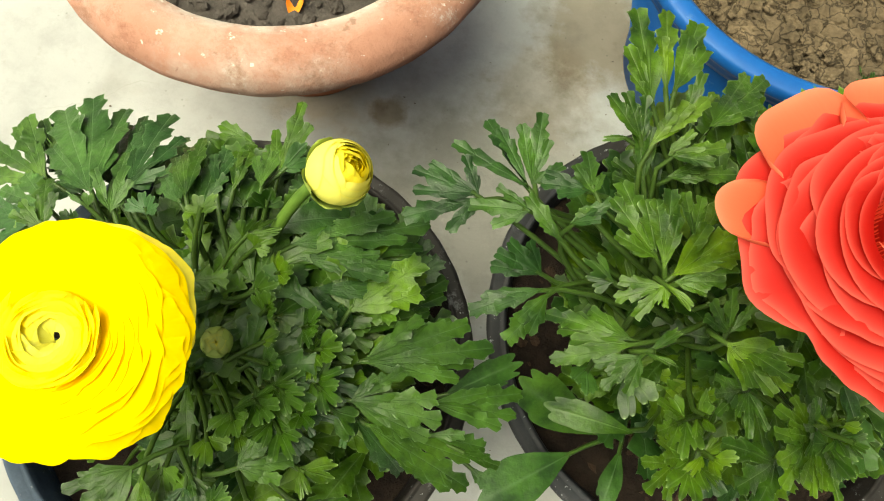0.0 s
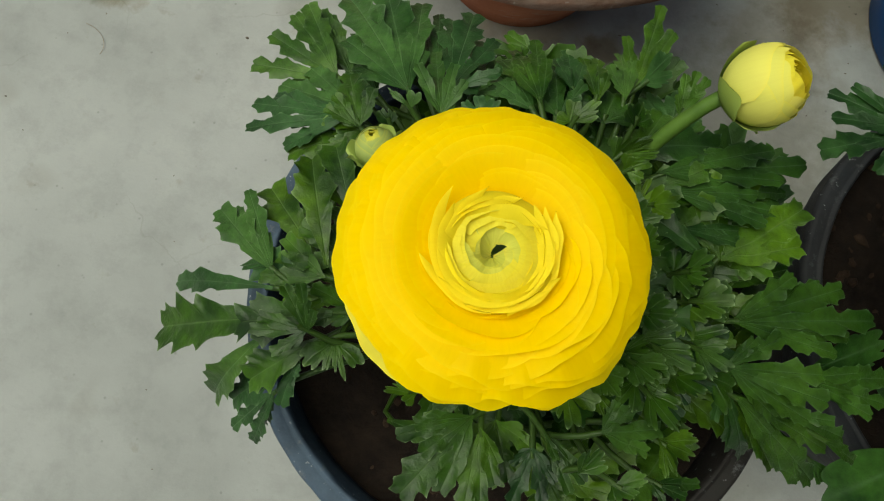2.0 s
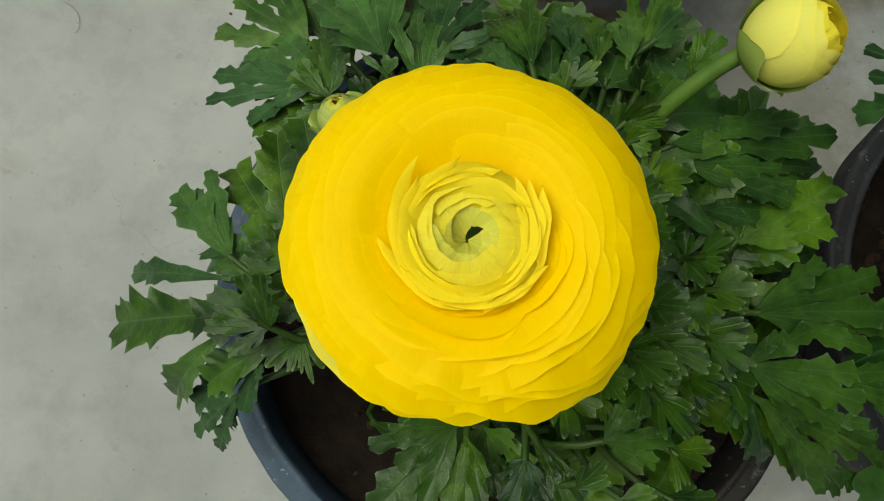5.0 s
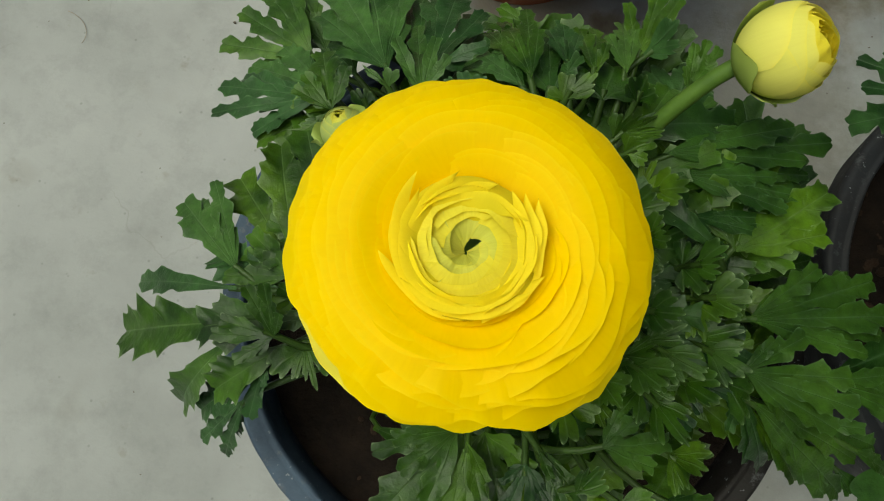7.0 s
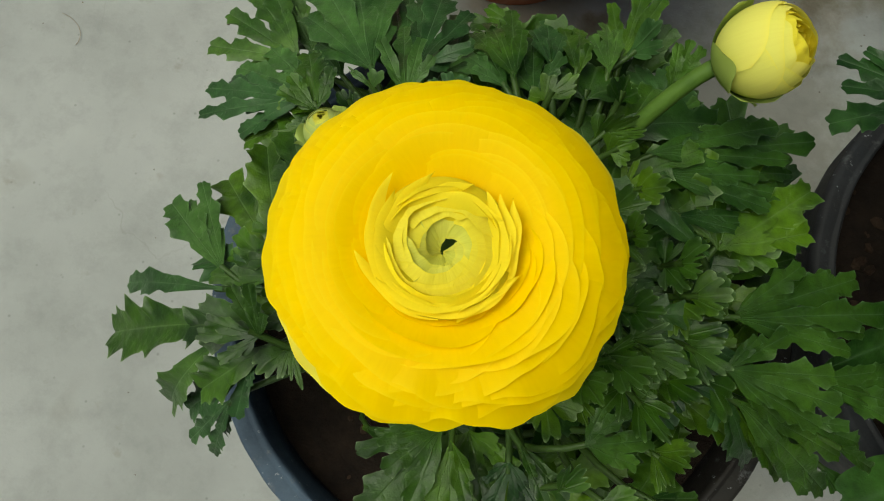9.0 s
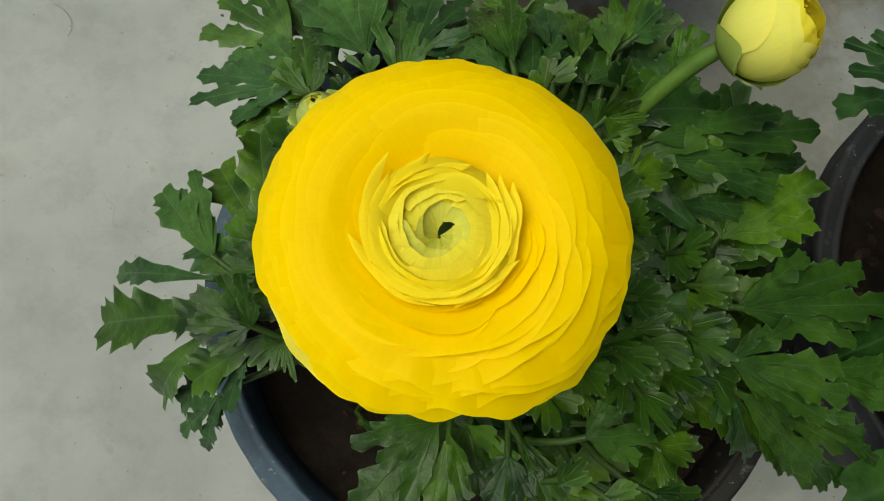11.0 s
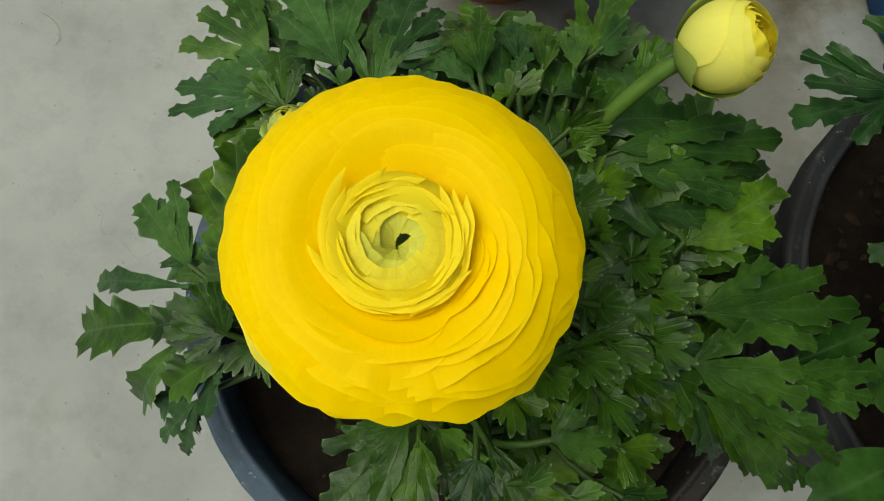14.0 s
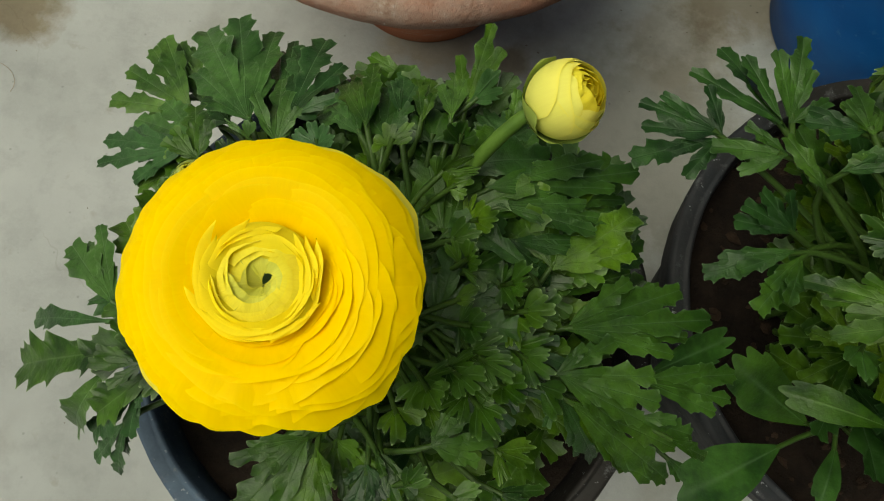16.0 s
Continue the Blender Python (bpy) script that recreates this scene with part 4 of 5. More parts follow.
fan(plant, CROWN, leaf_yellow, rng, (-79, -26, 249), (-61, -38, 249, 7), (-65, -43, 249, 6), (-73, -34, 253, 5))
fan(plant, CROWN, leaf_yellow, rng, (-66, -36, 254), (-61, -25, 258, 6), (-58, -29, 256, 5), (-66, -28, 260, 5))
fan(plant, CROWN, leaf_dusky_shaded, rng, (-61, -21, 250), (-50, -6, 248, 11), (-40, -13, 246, 9), (-43, -22, 246, 8), (-58, -9, 249, 8))
fan(plant, CROWN, leaf_yellow, rng, (-51, -36, 240), (-40, -30, 241, 11), (-42, -37, 241, 10), (-48, -41, 243, 9))
fan(plant, CROWN, leaf_yellow, rng, (-39, -16, 239), (-23, -12, 239, 7), (-23, -18, 238, 8), (-30, -27, 240, 8), (-33, -29, 241, 6))
fan(plant, CROWN, leaf_yellow, rng, (-35, -31, 232), (-15, -26, 225, 6), (-21, -32, 230, 6), (-29, -37, 234, 6))
fan(plant, CROWN, leaf_yellow, rng, (-123, -27, 228), (-136, -29, 230, 6), (-127, -32, 232, 6), (-132, -26, 231, 6))
fan(plant, CROWN, leaf_dusky_shaded, rng, (-24, 31, 240), (-1, 58, 234, 10), (21, 61, 227, 14), (35, 52, 229, 13), (22, 34, 232, 9), (28, 43, 229, 9), (13, 61, 227, 9))
fan(plant, CROWN, leaf_yellow, rng, (-30, 43, 234), (7, 85, 208, 14), (8, 76, 211, 11), (2, 64, 223, 9))
fan(plant, CROWN, leaf_dusky_shaded, rng, (-24, 14, 244), (-4, 32, 240, 12), (-15, 27, 244, 9), (13, 23, 239, 12), (17, 14, 240, 12), (13, 6, 236, 10), (4, 4, 231, 9))
fan(plant, CROWN, leaf_dusky_shaded, rng, (9, 21, 230), (53, 36, 215, 12), (52, 25, 216, 9), (45, 18, 219, 8), (35, 32, 223, 9))
fan(plant, CROWN, leaf_dusky_shaded, rng, (14, 25, 223), (49, 51, 215, 14), whole=True, teeth=5)
fan(plant, CROWN, leaf_dusky_shaded, rng, (-17, 7, 238), (38, -12, 202, 14), (36, 1, 211, 10), (29, -14, 206, 11))
fan(plant, CROWN, leaf_yellow, rng, (-15, 6, 233), (19, -13, 208, 7), (13, -9, 208, 6))
fan(plant, CROWN, leaf_dusky_shaded, rng, (-21, 9, 240), (5, -12, 209, 11), (-2, -11, 214, 10), (-23, -5, 242, 7))
fan(plant, CROWN, leaf_dusky_shaded, rng, (11, 8, 224), (40, 8, 211, 11), (28, 11, 224, 9))
fan(plant, CROWN, leaf_yellow, rng, (26, 4, 220), (49, 1, 208, 7), (43, 4, 211, 6))
fan(plant, CROWN, leaf_dusky_shaded, rng, (34, -1, 197), (52, -10, 195, 10), (45, -10, 193, 10))
fan(plant, CROWN, leaf_yellow, rng, (-30, 9, 247), (-19, 8, 246, 6), (-19, -1, 244, 6))
fan(plant, CROWN, leaf_dusky_shaded, rng, (-65, 73, 251), (-6, 101, 234, 14), (-22, 99, 245, 11), (-14, 90, 241, 9), (-35, 93, 246, 10), (-38, 79, 247, 6))
fan(plant, CROWN, leaf_dusky_shaded, rng, (-60, 68, 250), (-6, 92, 229, 7), (-15, 76, 241, 7), (-19, 69, 244, 6), (-30, 69, 246, 6), (-25, 79, 245, 6))
fan(plant, CROWN, leaf_dusky_shaded, rng, (-52, 57, 247), (-35, 60, 243, 7), (-25, 60, 242, 7), (-39, 52, 242, 7), (-17, 68, 239, 6))
fan(plant, CROWN, leaf_yellow, rng, (-63, 42, 248), (-52, 51, 251, 9), (-46, 46, 245, 9), (-54, 38, 248, 9), (-60, 48, 254, 8))
fan(plant, CROWN, leaf_dusky_shaded, rng, (-31, 47, 235), (-46, 51, 247, 8), (-40, 46, 242, 8), (-38, 54, 242, 6))
fan(plant, CROWN, leaf_yellow, rng, (-37, 33, 243), (-29, 43, 246, 8), (-36, 44, 247, 7), (-26, 34, 246, 7), (-47, 35, 251, 5), (-26, 30, 246, 5))
fan(plant, CROWN, leaf_yellow, rng, (-61, 25, 244), (-41, 30, 244, 8), (-48, 32, 247, 7), (-42, 25, 245, 6))
fan(plant, CROWN, leaf_dusky_shaded, rng, (-58, 15, 245), (-35, 10, 250, 6), (-45, 9, 249, 6), (-38, 21, 247, 7), (-41, 16, 249, 6))
fan(plant, CROWN, leaf_dusky_shaded, rng, (-47, 21, 244), (-24, 26, 244, 6), (-19, 18, 243, 6), (-30, 20, 246, 5), (-25, 12, 247, 5))
fan(plant, CROWN, leaf_yellow, rng, (-64, 12, 245), (-53, 3, 249, 7), (-45, 1, 249, 7), (-59, 3, 249, 7))
fan(plant, CROWN, leaf_dusky_shaded, rng, (-46, 7, 246), (-33, 3, 250, 8), (-34, -3, 248, 5), (-38, 6, 251, 6), (-26, 5, 248, 5))
fan(plant, CROWN, leaf_dusky_shaded, rng, (-57, 5, 244), (-43, -2, 247, 6), (-37, -11, 245, 5), (-44, -10, 246, 5), (-34, -8, 245, 4))
fan(plant, CROWN, leaf_yellow, rng, (-73, 48, 257), (-62, 53, 263, 5), (-67, 56, 262, 6), (-61, 48, 263, 4))
fan(plant, CROWN, leaf_yellow, rng, (-78, 67, 257), (-70, 66, 259, 6), (-78, 72, 263, 6), (-69, 73, 259, 5))
fan(plant, CROWN, leaf_yellow, rng, (-66, 29, 250), (-58, 35, 256, 5), (-59, 30, 253, 5))
fan(plant, CROWN, leaf_yellow, rng, (-80, 105, 247), (-78, 145, 246, 7), (-71, 133, 248, 7), (-88, 129, 242, 5), (-79, 122, 246, 7))
fan(plant, CROWN, leaf_skylit, rng, (-83, 95, 254), (-88, 122, 241, 7), (-83, 119, 244, 6), (-92, 112, 247, 6))
fan(plant, CROWN, leaf_yellow, rng, (-93, 89, 258), (-96, 115, 243, 8), (-102, 115, 242, 7), (-92, 102, 257, 6))
fan(plant, CROWN, leaf_skylit, rng, (-102, 91, 255), (-108, 117, 239, 8), (-112, 110, 243, 7), (-101, 109, 246, 6))
fan(plant, CROWN, leaf_yellow, rng, (-112, 82, 258), (-130, 118, 229, 7), (-122, 121, 236, 7), (-133, 108, 235, 7), (-115, 105, 250, 5))
fan(plant, CROWN, leaf_skylit, rng, (-113, 79, 257), (-132, 95, 240, 8), (-128, 101, 240, 7), (-128, 87, 247, 6))
fan(plant, CROWN, leaf_yellow, rng, (-101, 73, 267), (-94, 83, 271, 5), (-102, 81, 271, 6), (-93, 78, 271, 4), (-107, 73, 270, 6))
fan(plant, CROWN, leaf_yellow, rng, (-83, 69, 260), (-84, 76, 266, 5), (-72, 80, 260, 7), (-70, 82, 259, 5), (-68, 77, 258, 5), (-78, 78, 264, 5))
fan(plant, CROWN, leaf_yellow, rng, (-78, 85, 256), (-77, 95, 257, 9), (-72, 92, 255, 7), (-84, 87, 263, 6))
fan(plant, CROWN, leaf_skylit, rng, (-79, 106, 249), (-66, 117, 248, 6), (-70, 122, 247, 6), (-70, 110, 249, 5))
fan(plant, CROWN, leaf_yellow, rng, (-60, 101, 243), (-62, 119, 245, 6), (-53, 120, 245, 7), (-64, 108, 247, 6), (-58, 122, 245, 6))
fan(plant, CROWN, leaf_skylit, rng, (-62, 88, 240), (-49, 104, 239, 7), (-55, 96, 241, 7))
fan(plant, CROWN, leaf_yellow, rng, (-158, 2, 235), (-182, 7, 230, 13), (-168, -11, 242, 13), (-180, -10, 238, 11))
fan(plant, CROWN, leaf_yellow, rng, (-168, 32, 220), (-186, 41, 221, 12), (-187, 29, 219, 12))
fan(plant, CROWN, leaf_yellow, rng, (-174, 52, 231), (-198, 60, 225, 12), (-190, 69, 230, 12), (-190, 48, 229, 10))
fan(plant, CROWN, leaf_skylit, rng, (-177, 85, 217), (-208, 107, 202, 16), (-200, 122, 197, 17), (-212, 88, 205, 13))
fan(plant, CROWN, leaf_skylit, rng, (-156, 86, 228), (-191, 122, 202, 18), (-180, 132, 201, 16), (-164, 127, 199, 16))
fan(plant, CROWN, leaf_skylit, rng, (-140, 92, 229), (-130, 110, 227, 10), (-143, 130, 206, 13), (-119, 91, 248, 9))
fan(plant, CROWN, leaf_yellow, rng, (-94, -27, 235), (-102, -48, 234, 15), (-84, -46, 239, 12), (-77, -34, 244, 12))
fan(plant, CROWN, leaf_yellow, rng, (-158, 13, 237), (-184, 18, 234, 13), (-179, 3, 241, 13), (-178, 14, 235, 11))
fan(plant, CROWN, leaf_yellow, rng, (-152, -6, 238), (-169, -4, 248, 10), (-169, -16, 242, 11))
fan(plant, CROWN, leaf_yellow, rng, (-172, 57, 233), (-184, 55, 237, 11), (-186, 45, 232, 11))
fan(plant, CROWN, leaf_skylit, rng, (-105, 80, 255), (-121, 99, 242, 12), (-111, 109, 240, 12), (-99, 97, 255, 11))
fan(plant, CROWN, leaf_yellow, rng, (-88, 84, 253), (-102, 90, 257, 11), (-87, 101, 251, 11), (-79, 93, 252, 10))
fan(plant, CROWN, leaf_skylit, rng, (-61, 98, 237), (-75, 110, 241, 12), (-61, 116, 238, 12), (-52, 109, 237, 11))
fan(plant, CROWN, leaf_yellow, rng, (-69, 83, 242), (-55, 91, 239, 11), (-57, 77, 241, 10), (-46, 85, 237, 9))
frond(plant, CROWN, leaf_yellow, rng, (-168, 6, 240), (-190, 46, 233), 19, 2, 0.35)
frond(plant, CROWN, leaf_skylit, rng, (-170, -5, 240), (-199, 3, 226), 20, 2, 0.45)
frond(plant, CROWN, leaf_yellow, rng, (-165, 25, 238), (-187, 60, 232), 17, 2, 0.4)
frond(plant, CROWN, leaf_yellow, rng, (-160, -10, 241), (-193, -23, 232), 22, 2, 0.5)
frond(plant, CROWN, leaf_yellow, rng, (-162, -20, 239), (-184, -42, 227), 19, 2, 0.45)
leaf_clump(plant, yellow_middle, CROWN, leaf_yellow, rng)
undergrowth(plant, 250, (-0.092, 0.036), CROWN, 0.268, (192.0, 262.0, 0.045), 55.0, leaf_yellow, rng)

rng = np.random.default_rng(47)
BLOOM, BLOOM_R = (-0.1138, 0.0127, 0.2850), 0.0428
place = local(plant, BLOOM, (2.0, -1.0))
stem(plant, CROWN, (-0.1143, 0.0132, 0.280), (0.0, 0.004, 0.06), (0.0, 0.003, 0.05), 0.0035)
head = receptacle(plant, "flower_head", place, 0.012, sepal_green, "large double yellow bloom with a pale green eye")


def yellow_crest(x):
    x = np.clip(x, 0.2, 1.1)
    return 0.0302 + 0.0038 * np.sin(np.clip((x - 0.30) / 0.30, 0, 1) * np.pi / 2) - 0.0130 * np.clip((x - 0.55) / 0.45, 0, 1.3) ** 2.2


open_petals(head, place, BLOOM_R, yellow_crest, 14, 6, petal_yellow, rng, first=petal_lemon, gust=radians(-70.0), ruffle=1.4)
cup_petals(head, place @ Matrix.Translation((-0.0001, -0.0018, 0.0)), 0.0145, 0.018, 0.0375, (petal_rim, petal_mid, petal_lime), rng)

stem(plant, CROWN, (-0.0552, 0.0955, 0.2755), (0.010, 0.014, 0.07), (0.018, 0.012, 0.014), 0.0026)
bud(plant, "flower_bud", (-0.0460, 0.0980, 0.2838), (-6.0, 38.0), 0.0132, (petal_bud, petal_mid), rng, 0.66, "half-open round yellow bud", (0.36, 0.52), 0.08)
stem(plant, CROWN, (-0.1592, 0.0412, 0.2610), (-0.02, 0.0, 0.05), (-0.006, 0.002, 0.025), 0.0020)
bud(plant, "flower_bud", (-0.1606, 0.0438, 0.2690), (-16.0, -16.0), 0.0068, (petal_pale, petal_lime), rng, 0.74, "small pale green bud with loose leafy sepals", (0.50, 0.72), 0.35)
stem(plant, CROWN, (-0.0840, 0.0260, 0.2430), (0.008, 0.0, 0.04), (0.002, 0.0, 0.025), 0.0020)
bud(plant, "flower_bud", (-0.0825, 0.0255, 0.2520), (5.0, 12.0), 0.0062, (petal_pale, petal_lime), rng, 0.84, "small closed pale green bud", (0.62, 0.86))

# ---- the red-flowered plant ----
red_south = [
    ("f", 0.75, 122, 66, 275, 137, 48, 294),
    ("p", 0.60, 133, 50, 272, 107, 41, 288),
    ("p", 0.80, 112, 35, 265, 91, 24, 281),
    ("p", 0.80, 112, 35, 265, 113, 35, 288),
    ("p", 0.80, 113, 22, 262, 92, 3, 276),
    ("p", 0.70, 115, 22, 262, 105, 2, 278),
    ("p", 0.80, 116, 22, 263, 121, 18, 284),
    ("f", 0.80, 147, 25, 265, 121, 10, 281),
    ("p", 0.80, 163, 39, 269, 134, 22, 286),
]
red_south_east = [
    ("p", 0.70, 163, 38, 269, 142, 14, 284),
    ("p", 0.70, 164, 38, 269, 158, 19, 286),
    ("p", 0.60, 165, 39, 269, 172, 34, 289),
    ("p", 0.60, 163, 41, 270, 162, 45, 293),
    ("p", 0.70, 160, 38, 269, 144, 44, 293),
]
plant = thing("ranunculus_plant", (RED_POT[0], RED_POT[1], 0.150), "leafy ranunculus with a large ruffled red bloom", "plant")
rng = np.random.default_rng(23)
CROWN = (0.140, 0.090, 0.148)
fan(plant, CROWN, leaf_dusky_shaded, rng, (11, 106, 271), (-20, 113, 268, 8), (-13, 117, 270, 7), (1, 121, 276, 12), (-18, 103, 269, 6))
fan(plant, CROWN, leaf_dusky_shaded, rng, (11, 106, 269), (-19, 90, 268, 12), (-7, 95, 269, 7), (1, 88, 268, 8))
fan(plant, CROWN, leaf_dusky_shaded, rng, (33, 103, 274), (7, 101, 271, 10), (18, 94, 271, 9), (23, 108, 275, 8), (17, 111, 273, 7))
fan(plant, CROWN, leaf_dusky_shaded, rng, (31, 112, 274), (-6, 127, 273, 5), (7, 148, 261, 10), (13, 139, 272, 7))
fan(plant, CROWN, leaf_dusky_shaded, rng, (31, 114, 275), (22, 140, 278, 9), (30, 147, 280, 9), (35, 135, 279, 7), (43, 125, 278, 7))
fan(plant, CROWN, leaf_dusky_shaded, rng, (56, 113, 282), (52, 135, 275, 13), (47, 126, 278, 9), (59, 123, 281, 8))
fan(plant, CROWN, leaf_dusky_shaded, rng, (55, 115, 280), (34, 114, 279, 11), (41, 109, 282, 9), (35, 119, 279, 8))
fan(plant, CROWN, leaf_dusky_shaded, rng, (44, 80, 263), (21, 79, 265, 11), (26, 89, 272, 11), (34, 90, 275, 9), (22, 84, 269, 9))
fan(plant, CROWN, leaf_dusky_shaded, rng, (48, 92, 275), (30, 109, 276, 10), (37, 98, 278, 10))
fan(plant, CROWN, leaf_dusky_shaded, rng, (49, 100, 277), (65, 112, 282, 8), (60, 101, 286, 8))
fan(plant, CROWN, leaf_dusky_shaded, rng, (46, 75, 262), (16, 59, 258, 11), (26, 62, 262, 8), (20, 65, 259, 9))
fan(plant, CROWN, leaf_dusky_shaded, rng, (48, 74, 262), (33, 48, 266, 11), (41, 52, 270, 9), (36, 58, 266, 10))
fan(plant, CROWN, leaf_red, rng, (70, 79, 279), (55, 87, 281, 8), (59, 80, 273, 8), (59, 88, 290, 8), (62, 75, 274, 8))
fan(plant, CROWN, leaf_red, rng, (83, 89, 288), (66, 121, 283, 13), (62, 111, 288, 10), (75, 113, 288, 11), (64, 94, 292, 10))
fan(plant, CROWN, leaf_red, rng, (85, 84, 291), (85, 120, 289, 11), (79, 114, 290, 9), (88, 107, 293, 8))
fan(plant, CROWN, leaf_red, rng, (88, 82, 291), (114, 109, 291, 12), (117, 100, 292, 12), (100, 107, 293, 9))
fan(plant, CROWN, leaf_red, rng, (90, 81, 289), (109, 84, 293, 11), (102, 78, 293, 10), (113, 92, 292, 10))
fan(plant, CROWN, leaf_red, rng, (86, 78, 291), (70, 78, 284, 14), (77, 64, 287, 12), (87, 69, 292, 9), (70, 71, 282, 10))
fan(plant, CROWN, leaf_red, rng, (85, 79, 292), (97, 69, 295, 9), (91, 73, 296, 8))
fan(plant, CROWN, leaf_red, rng, (79, 56, 284), (46, 64, 265, 9), (57, 65, 268, 8), (63, 68, 272, 8), (52, 58, 268, 8))
fan(plant, CROWN, leaf_red, rng, (79, 54, 287), (48, 42, 282, 8), (56, 53, 276, 9), (54, 46, 281, 7))
fan(plant, CROWN, leaf_red, rng, (81, 51, 291), (95, 63, 293, 8), (90, 58, 294, 7), (92, 47, 296, 10), (87, 48, 297, 8))
fan(plant, CROWN, leaf_red, rng, (81, 50, 290), (76, 34, 292, 9), (68, 35, 287, 7), (65, 44, 284, 8), (69, 41, 288, 7))
fan(plant, CROWN, leaf_red, rng, (78, 45, 280), (89, 34, 284, 8), (82, 27, 282, 6))
fan(plant, CROWN, leaf_dusky_shaded, rng, (67, 46, 269), (61, 38, 271, 6), (67, 33, 274, 6))
fan(plant, CROWN, leaf_red, rng, (118, 68, 278), (104, 71, 286, 10), (113, 84, 289, 11), (125, 81, 283, 10), (105, 77, 289, 9))
fan(plant, CROWN, leaf_red, rng, (116, 64, 281), (145, 52, 279, 10), (136, 47, 282, 9), (125, 47, 284, 8), (148, 64, 277, 8))
fan(plant, CROWN, leaf_red, rng, (128, 49, 274), (111, 42, 280, 7), (120, 40, 278, 6), (121, 47, 278, 7))
fan(plant, CROWN, leaf_red, rng, (60, 101, 280), (50, 106, 279, 8), (55, 108, 280, 8))
fan(plant, CROWN, leaf_red, rng, (98, 103, 283), (94, 124, 279, 8), (101, 123, 280, 8))
fan(plant, CROWN, leaf_red, rng, (75, 156, 285), (61, 203, 287, 14), (58, 179, 292, 10), (62, 166, 291, 8))
fan(plant, CROWN, leaf_red, rng, (79, 162, 286), (74, 204, 288, 11), (73, 189, 289, 10))
fan(plant, CROWN, leaf_red, rng, (82, 164, 286), (89, 201, 288, 14), (94, 188, 289, 11), (85, 192, 290, 11))
fan(plant, CROWN, leaf_red, rng, (89, 155, 285), (93, 175, 290, 8), (89, 168, 290, 9))
fan(plant, CROWN, leaf_red, rng, (100, 154, 282), (133, 198, 263, 13), (123, 197, 266, 11), (128, 179, 272, 10), (114, 162, 283, 9))
fan(plant, CROWN, leaf_red, rng, (73, 140, 282), (54, 155, 290, 9), (61, 158, 290, 9), (70, 159, 289, 9))
fan(plant, CROWN, leaf_red, rng, (75, 137, 284), (89, 159, 289, 11), (97, 164, 289, 9), (83, 153, 290, 9))
fan(plant, CROWN, leaf_red, rng, (84, 137, 282), (108, 145, 285, 10), (103, 136, 286, 8), (93, 148, 287, 10))
fan(plant, CROWN, leaf_red, rng, (71, 144, 278), (56, 142, 273, 9), (59, 143, 276, 7))
fan(plant, CROWN, leaf_red, rng, (87, 131, 274), (105, 141, 278, 10), (117, 138, 277, 10), (100, 131, 278, 9))
fan(plant, CROWN, leaf_red, rng, (77, 124, 276), (68, 157, 284, 9), (76, 149, 283, 9))
fan(plant, CROWN, leaf_dusky_shaded, rng, (97, 26, 189), (48, 41, 209, 25), whole=True)
fan(plant, CROWN, leaf_dusky_shaded, rng, (84, 15, 194), (41, -17, 200, 26), whole=True)
fan(plant, CROWN, leaf_dusky_shaded, rng, (109, 22, 189), (102, -6, 196, 12), whole=True)
fan(plant, CROWN, leaf_red, rng, (98, 26, 241), (58, 30, 241, 13), whole=True)
for rows in (red_south, red_south_east):
    leaf_clump(plant, rows, CROWN, leaf_red, rng)
undergrowth(plant, 310, (0.152, 0.098), CROWN, 0.290, (198.0, 250.0, 0.052), 110.0, leaf_red, rng, (0.034, 0.058))

rng = np.random.default_rng(53)
BLOOM, BLOOM_R = (0.1545, 0.0975, 0.3120), 0.0536
place = local(plant, BLOOM, (4.0, -6.0))
stem(plant, CROWN, (0.1540, 0.0980, 0.307), (0.0, 0.004, 0.07), (0.0, 0.0, 0.05), 0.0038)
head = receptacle(plant, "flower_head", place, 0.012, sepal_green, "large ruffled double red bloom")


def red_crest(x):
    x = np.clip(x, 0.15, 1.3)
    return 0.042 - 0.024 * np.clip((x - 0.15) / 0.85, 0, 1.4) ** 1.5


open_petals(head, place, BLOOM_R, red_crest, 6, 4, petal_red, rng, inner=0.36, ruffle=1.4, steep=0.48, gust=3.4, ripple=0.0010)
cup_petals(head, place, 0.0200, 0.026, 0.047, (petal_coral, petal_red, petal_coral), rng)
for turn, wide, reach, high in ((176.0, 0.27, 0.0645, 0.013), (137.0, 0.44, 0.0655, 0.013), (98.0, 0.48, 0.0640, 0.012)):
    ph = rng.uniform(0, 6)

    def loose(u, v):
        spread = wide * np.sin(np.pi * (0.22 + 0.50 * u**1.3)) ** 0.6
        end = reach * (1 - 0.10 * v**2 - 0.16 * v**6 + 0.012 * np.sin(5 * v + ph))
        return spread * v, 0.030 + (end - 0.030) * u, high + 0.006 * u + 0.003 * v**2 * u + 0.0008 * np.sin(4 * v + ph) * u

    petal(head, radians(turn), 12, 17, loose, petal_coral, place)

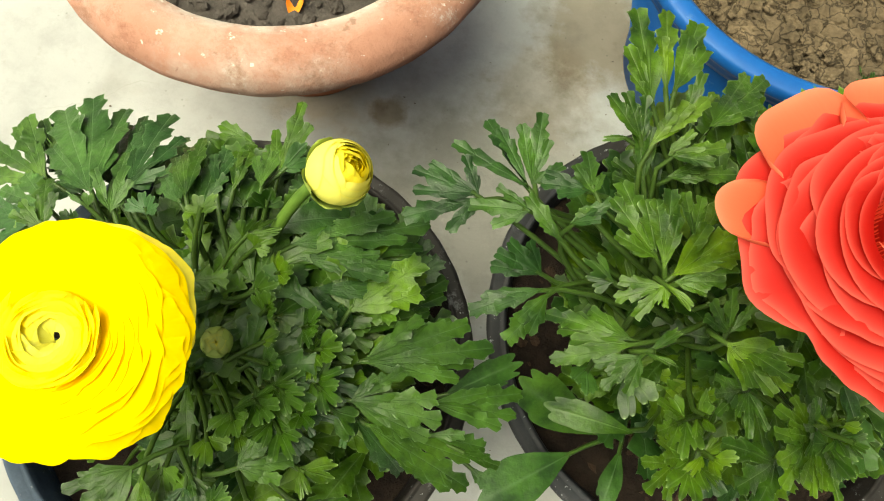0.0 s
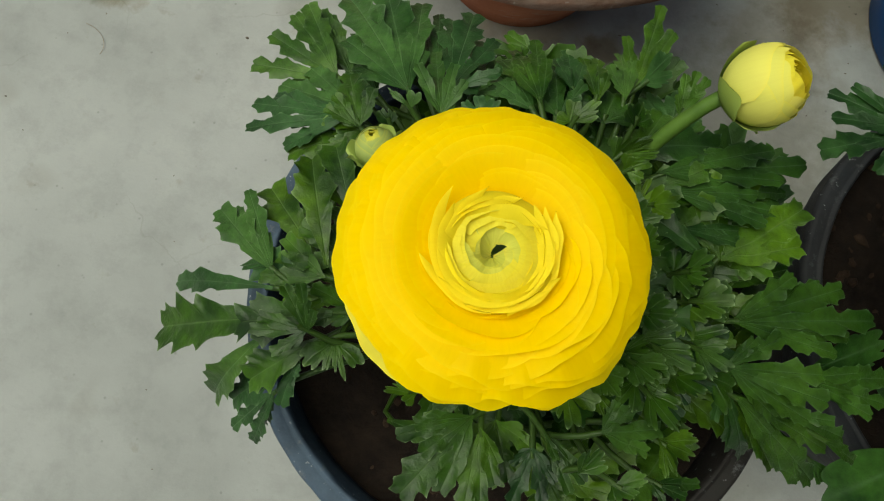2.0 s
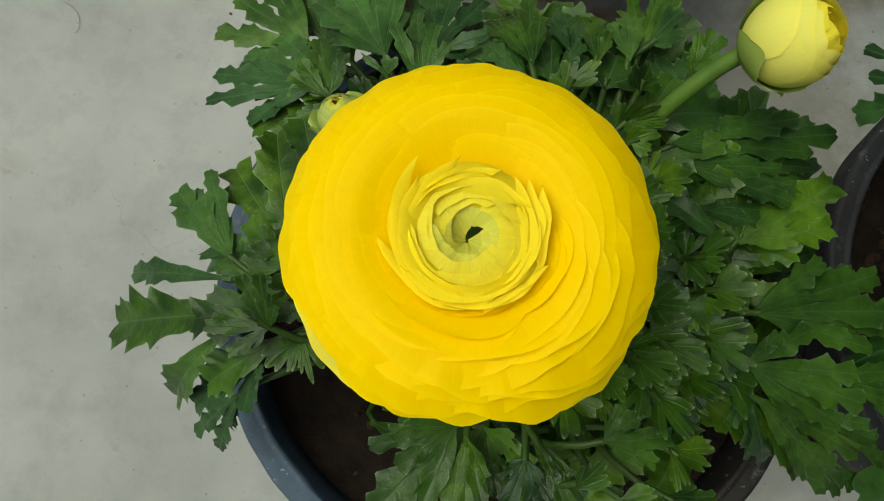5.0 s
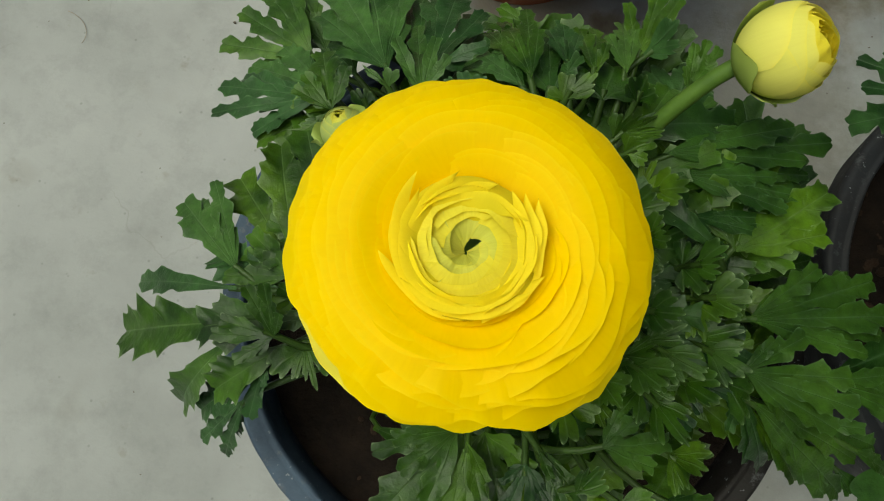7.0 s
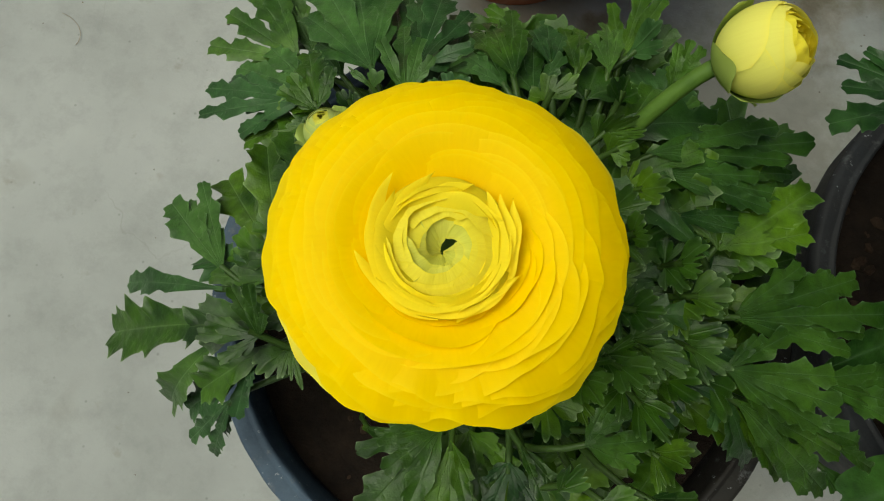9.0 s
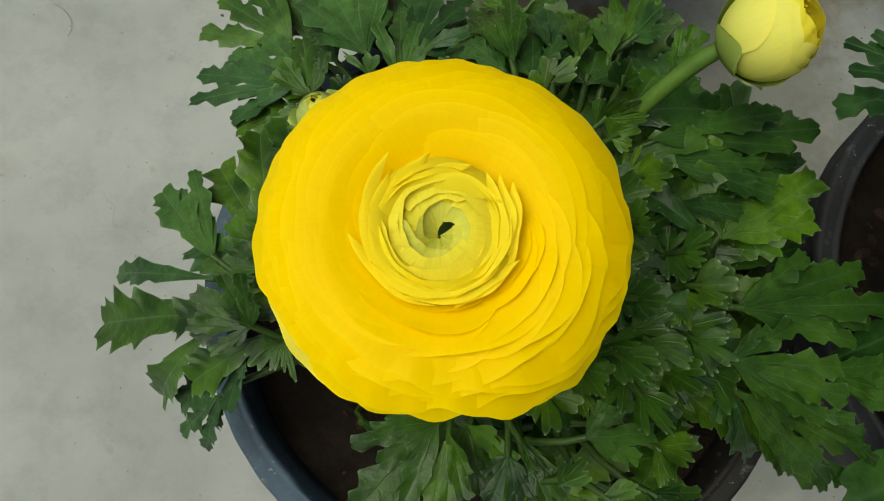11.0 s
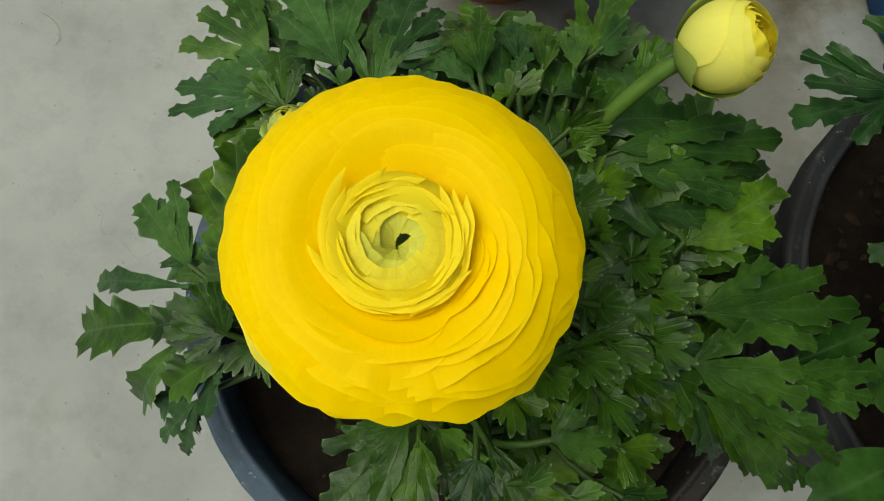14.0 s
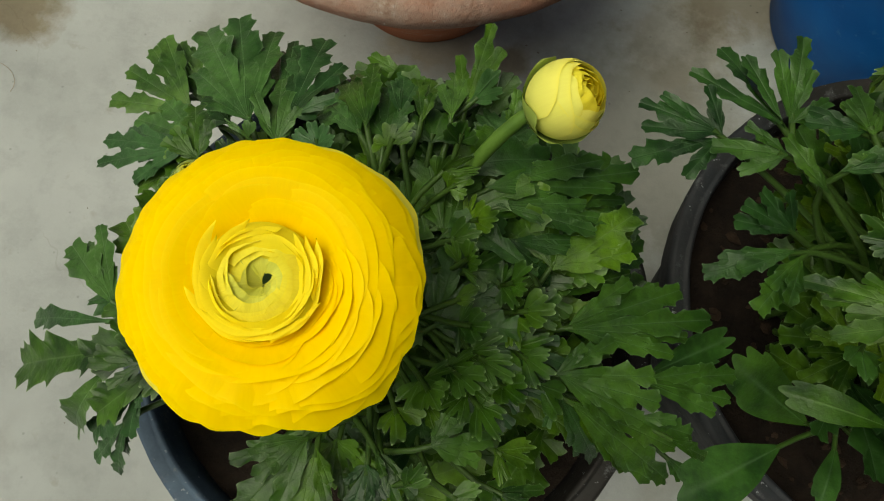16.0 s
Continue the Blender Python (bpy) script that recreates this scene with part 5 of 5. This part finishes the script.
# ---- small things ----
rng = np.random.default_rng(31)
dry = thing("dry_leaf", (-0.1250, 0.2500, 0.155), "curled orange dry leaf on the soil", "leaf")
u, v = np.meshgrid(np.linspace(0, 1, 9), np.linspace(-1, 1, 7), indexing="ij")
wide = 0.0055 * np.sin(np.pi * np.clip(u * 0.94 + 0.04, 0, 1)) ** 0.7
pts = np.stack([wide * v, 0.018 * (u - 0.3), 0.002 + 0.004 * v**2 * np.sin(np.pi * u) + 0.003 * u**2], -1).reshape(-1, 3)
piece("blade", mesh_of("dry_blade", pts, grid_faces(9, 7), orange_dry), dry)
seedling = thing("seedling", (0.236, 0.262, 0.176), "tiny green seedling at the edge of the tub", "plant")
for k in range(5):
    t = 0.5 + 1.25 * k
    base = (0.236 + 0.003 * math.cos(t), 0.262 + 0.003 * math.sin(t), 0.182)
    small_leaf(seedling, "f", 0.8, base, (0.236 + 0.012 * math.cos(t), 0.262 + 0.010 * math.sin(t), 0.190), (0.236, 0.262, 0.174), leaf_red, rng)

fibre = thing("dry_fibre", (-0.447, 0.155, 0.0), "thin curled brown plant fibre on the concrete", "fibre")
v, f = tube([(0.020 * math.cos(a) * 0.8 - 0.008, 0.010 * math.sin(a) + 0.004 * a - 0.006, 0.0012) for a in np.linspace(-0.3, 1.9, 16)], 0.00022, 5)
piece("strand", mesh_of("strand", v, f, straw), fibre)

gv, gf = [], []
for _ in range(230):
    x, y = rng.uniform(-0.62, 0.45), rng.uniform(-0.35, 0.62)
    s = 0.0005 + 0.0010 * rng.uniform() ** 4
    v, f = lathe([(0.0, 0.0), (1.0, 0.15), (0.8, 0.6), (0.0, 0.8)], 6)
    v = v * (1 + 0.25 * rng.normal(size=(len(v), 1))) * s * np.array([1, rng.uniform(0.5, 1), 0.8])
    gf += [tuple(i + len(gv) for i in q) for q in f]
    gv += (v + (x, y, 0.0)).tolist()
tagged(new("floor_grit", mesh_of("floor_grit", gv, gf, grit_dark, smooth=False)), "scattered dark grit grains on the concrete", "grit", kind="stuff")
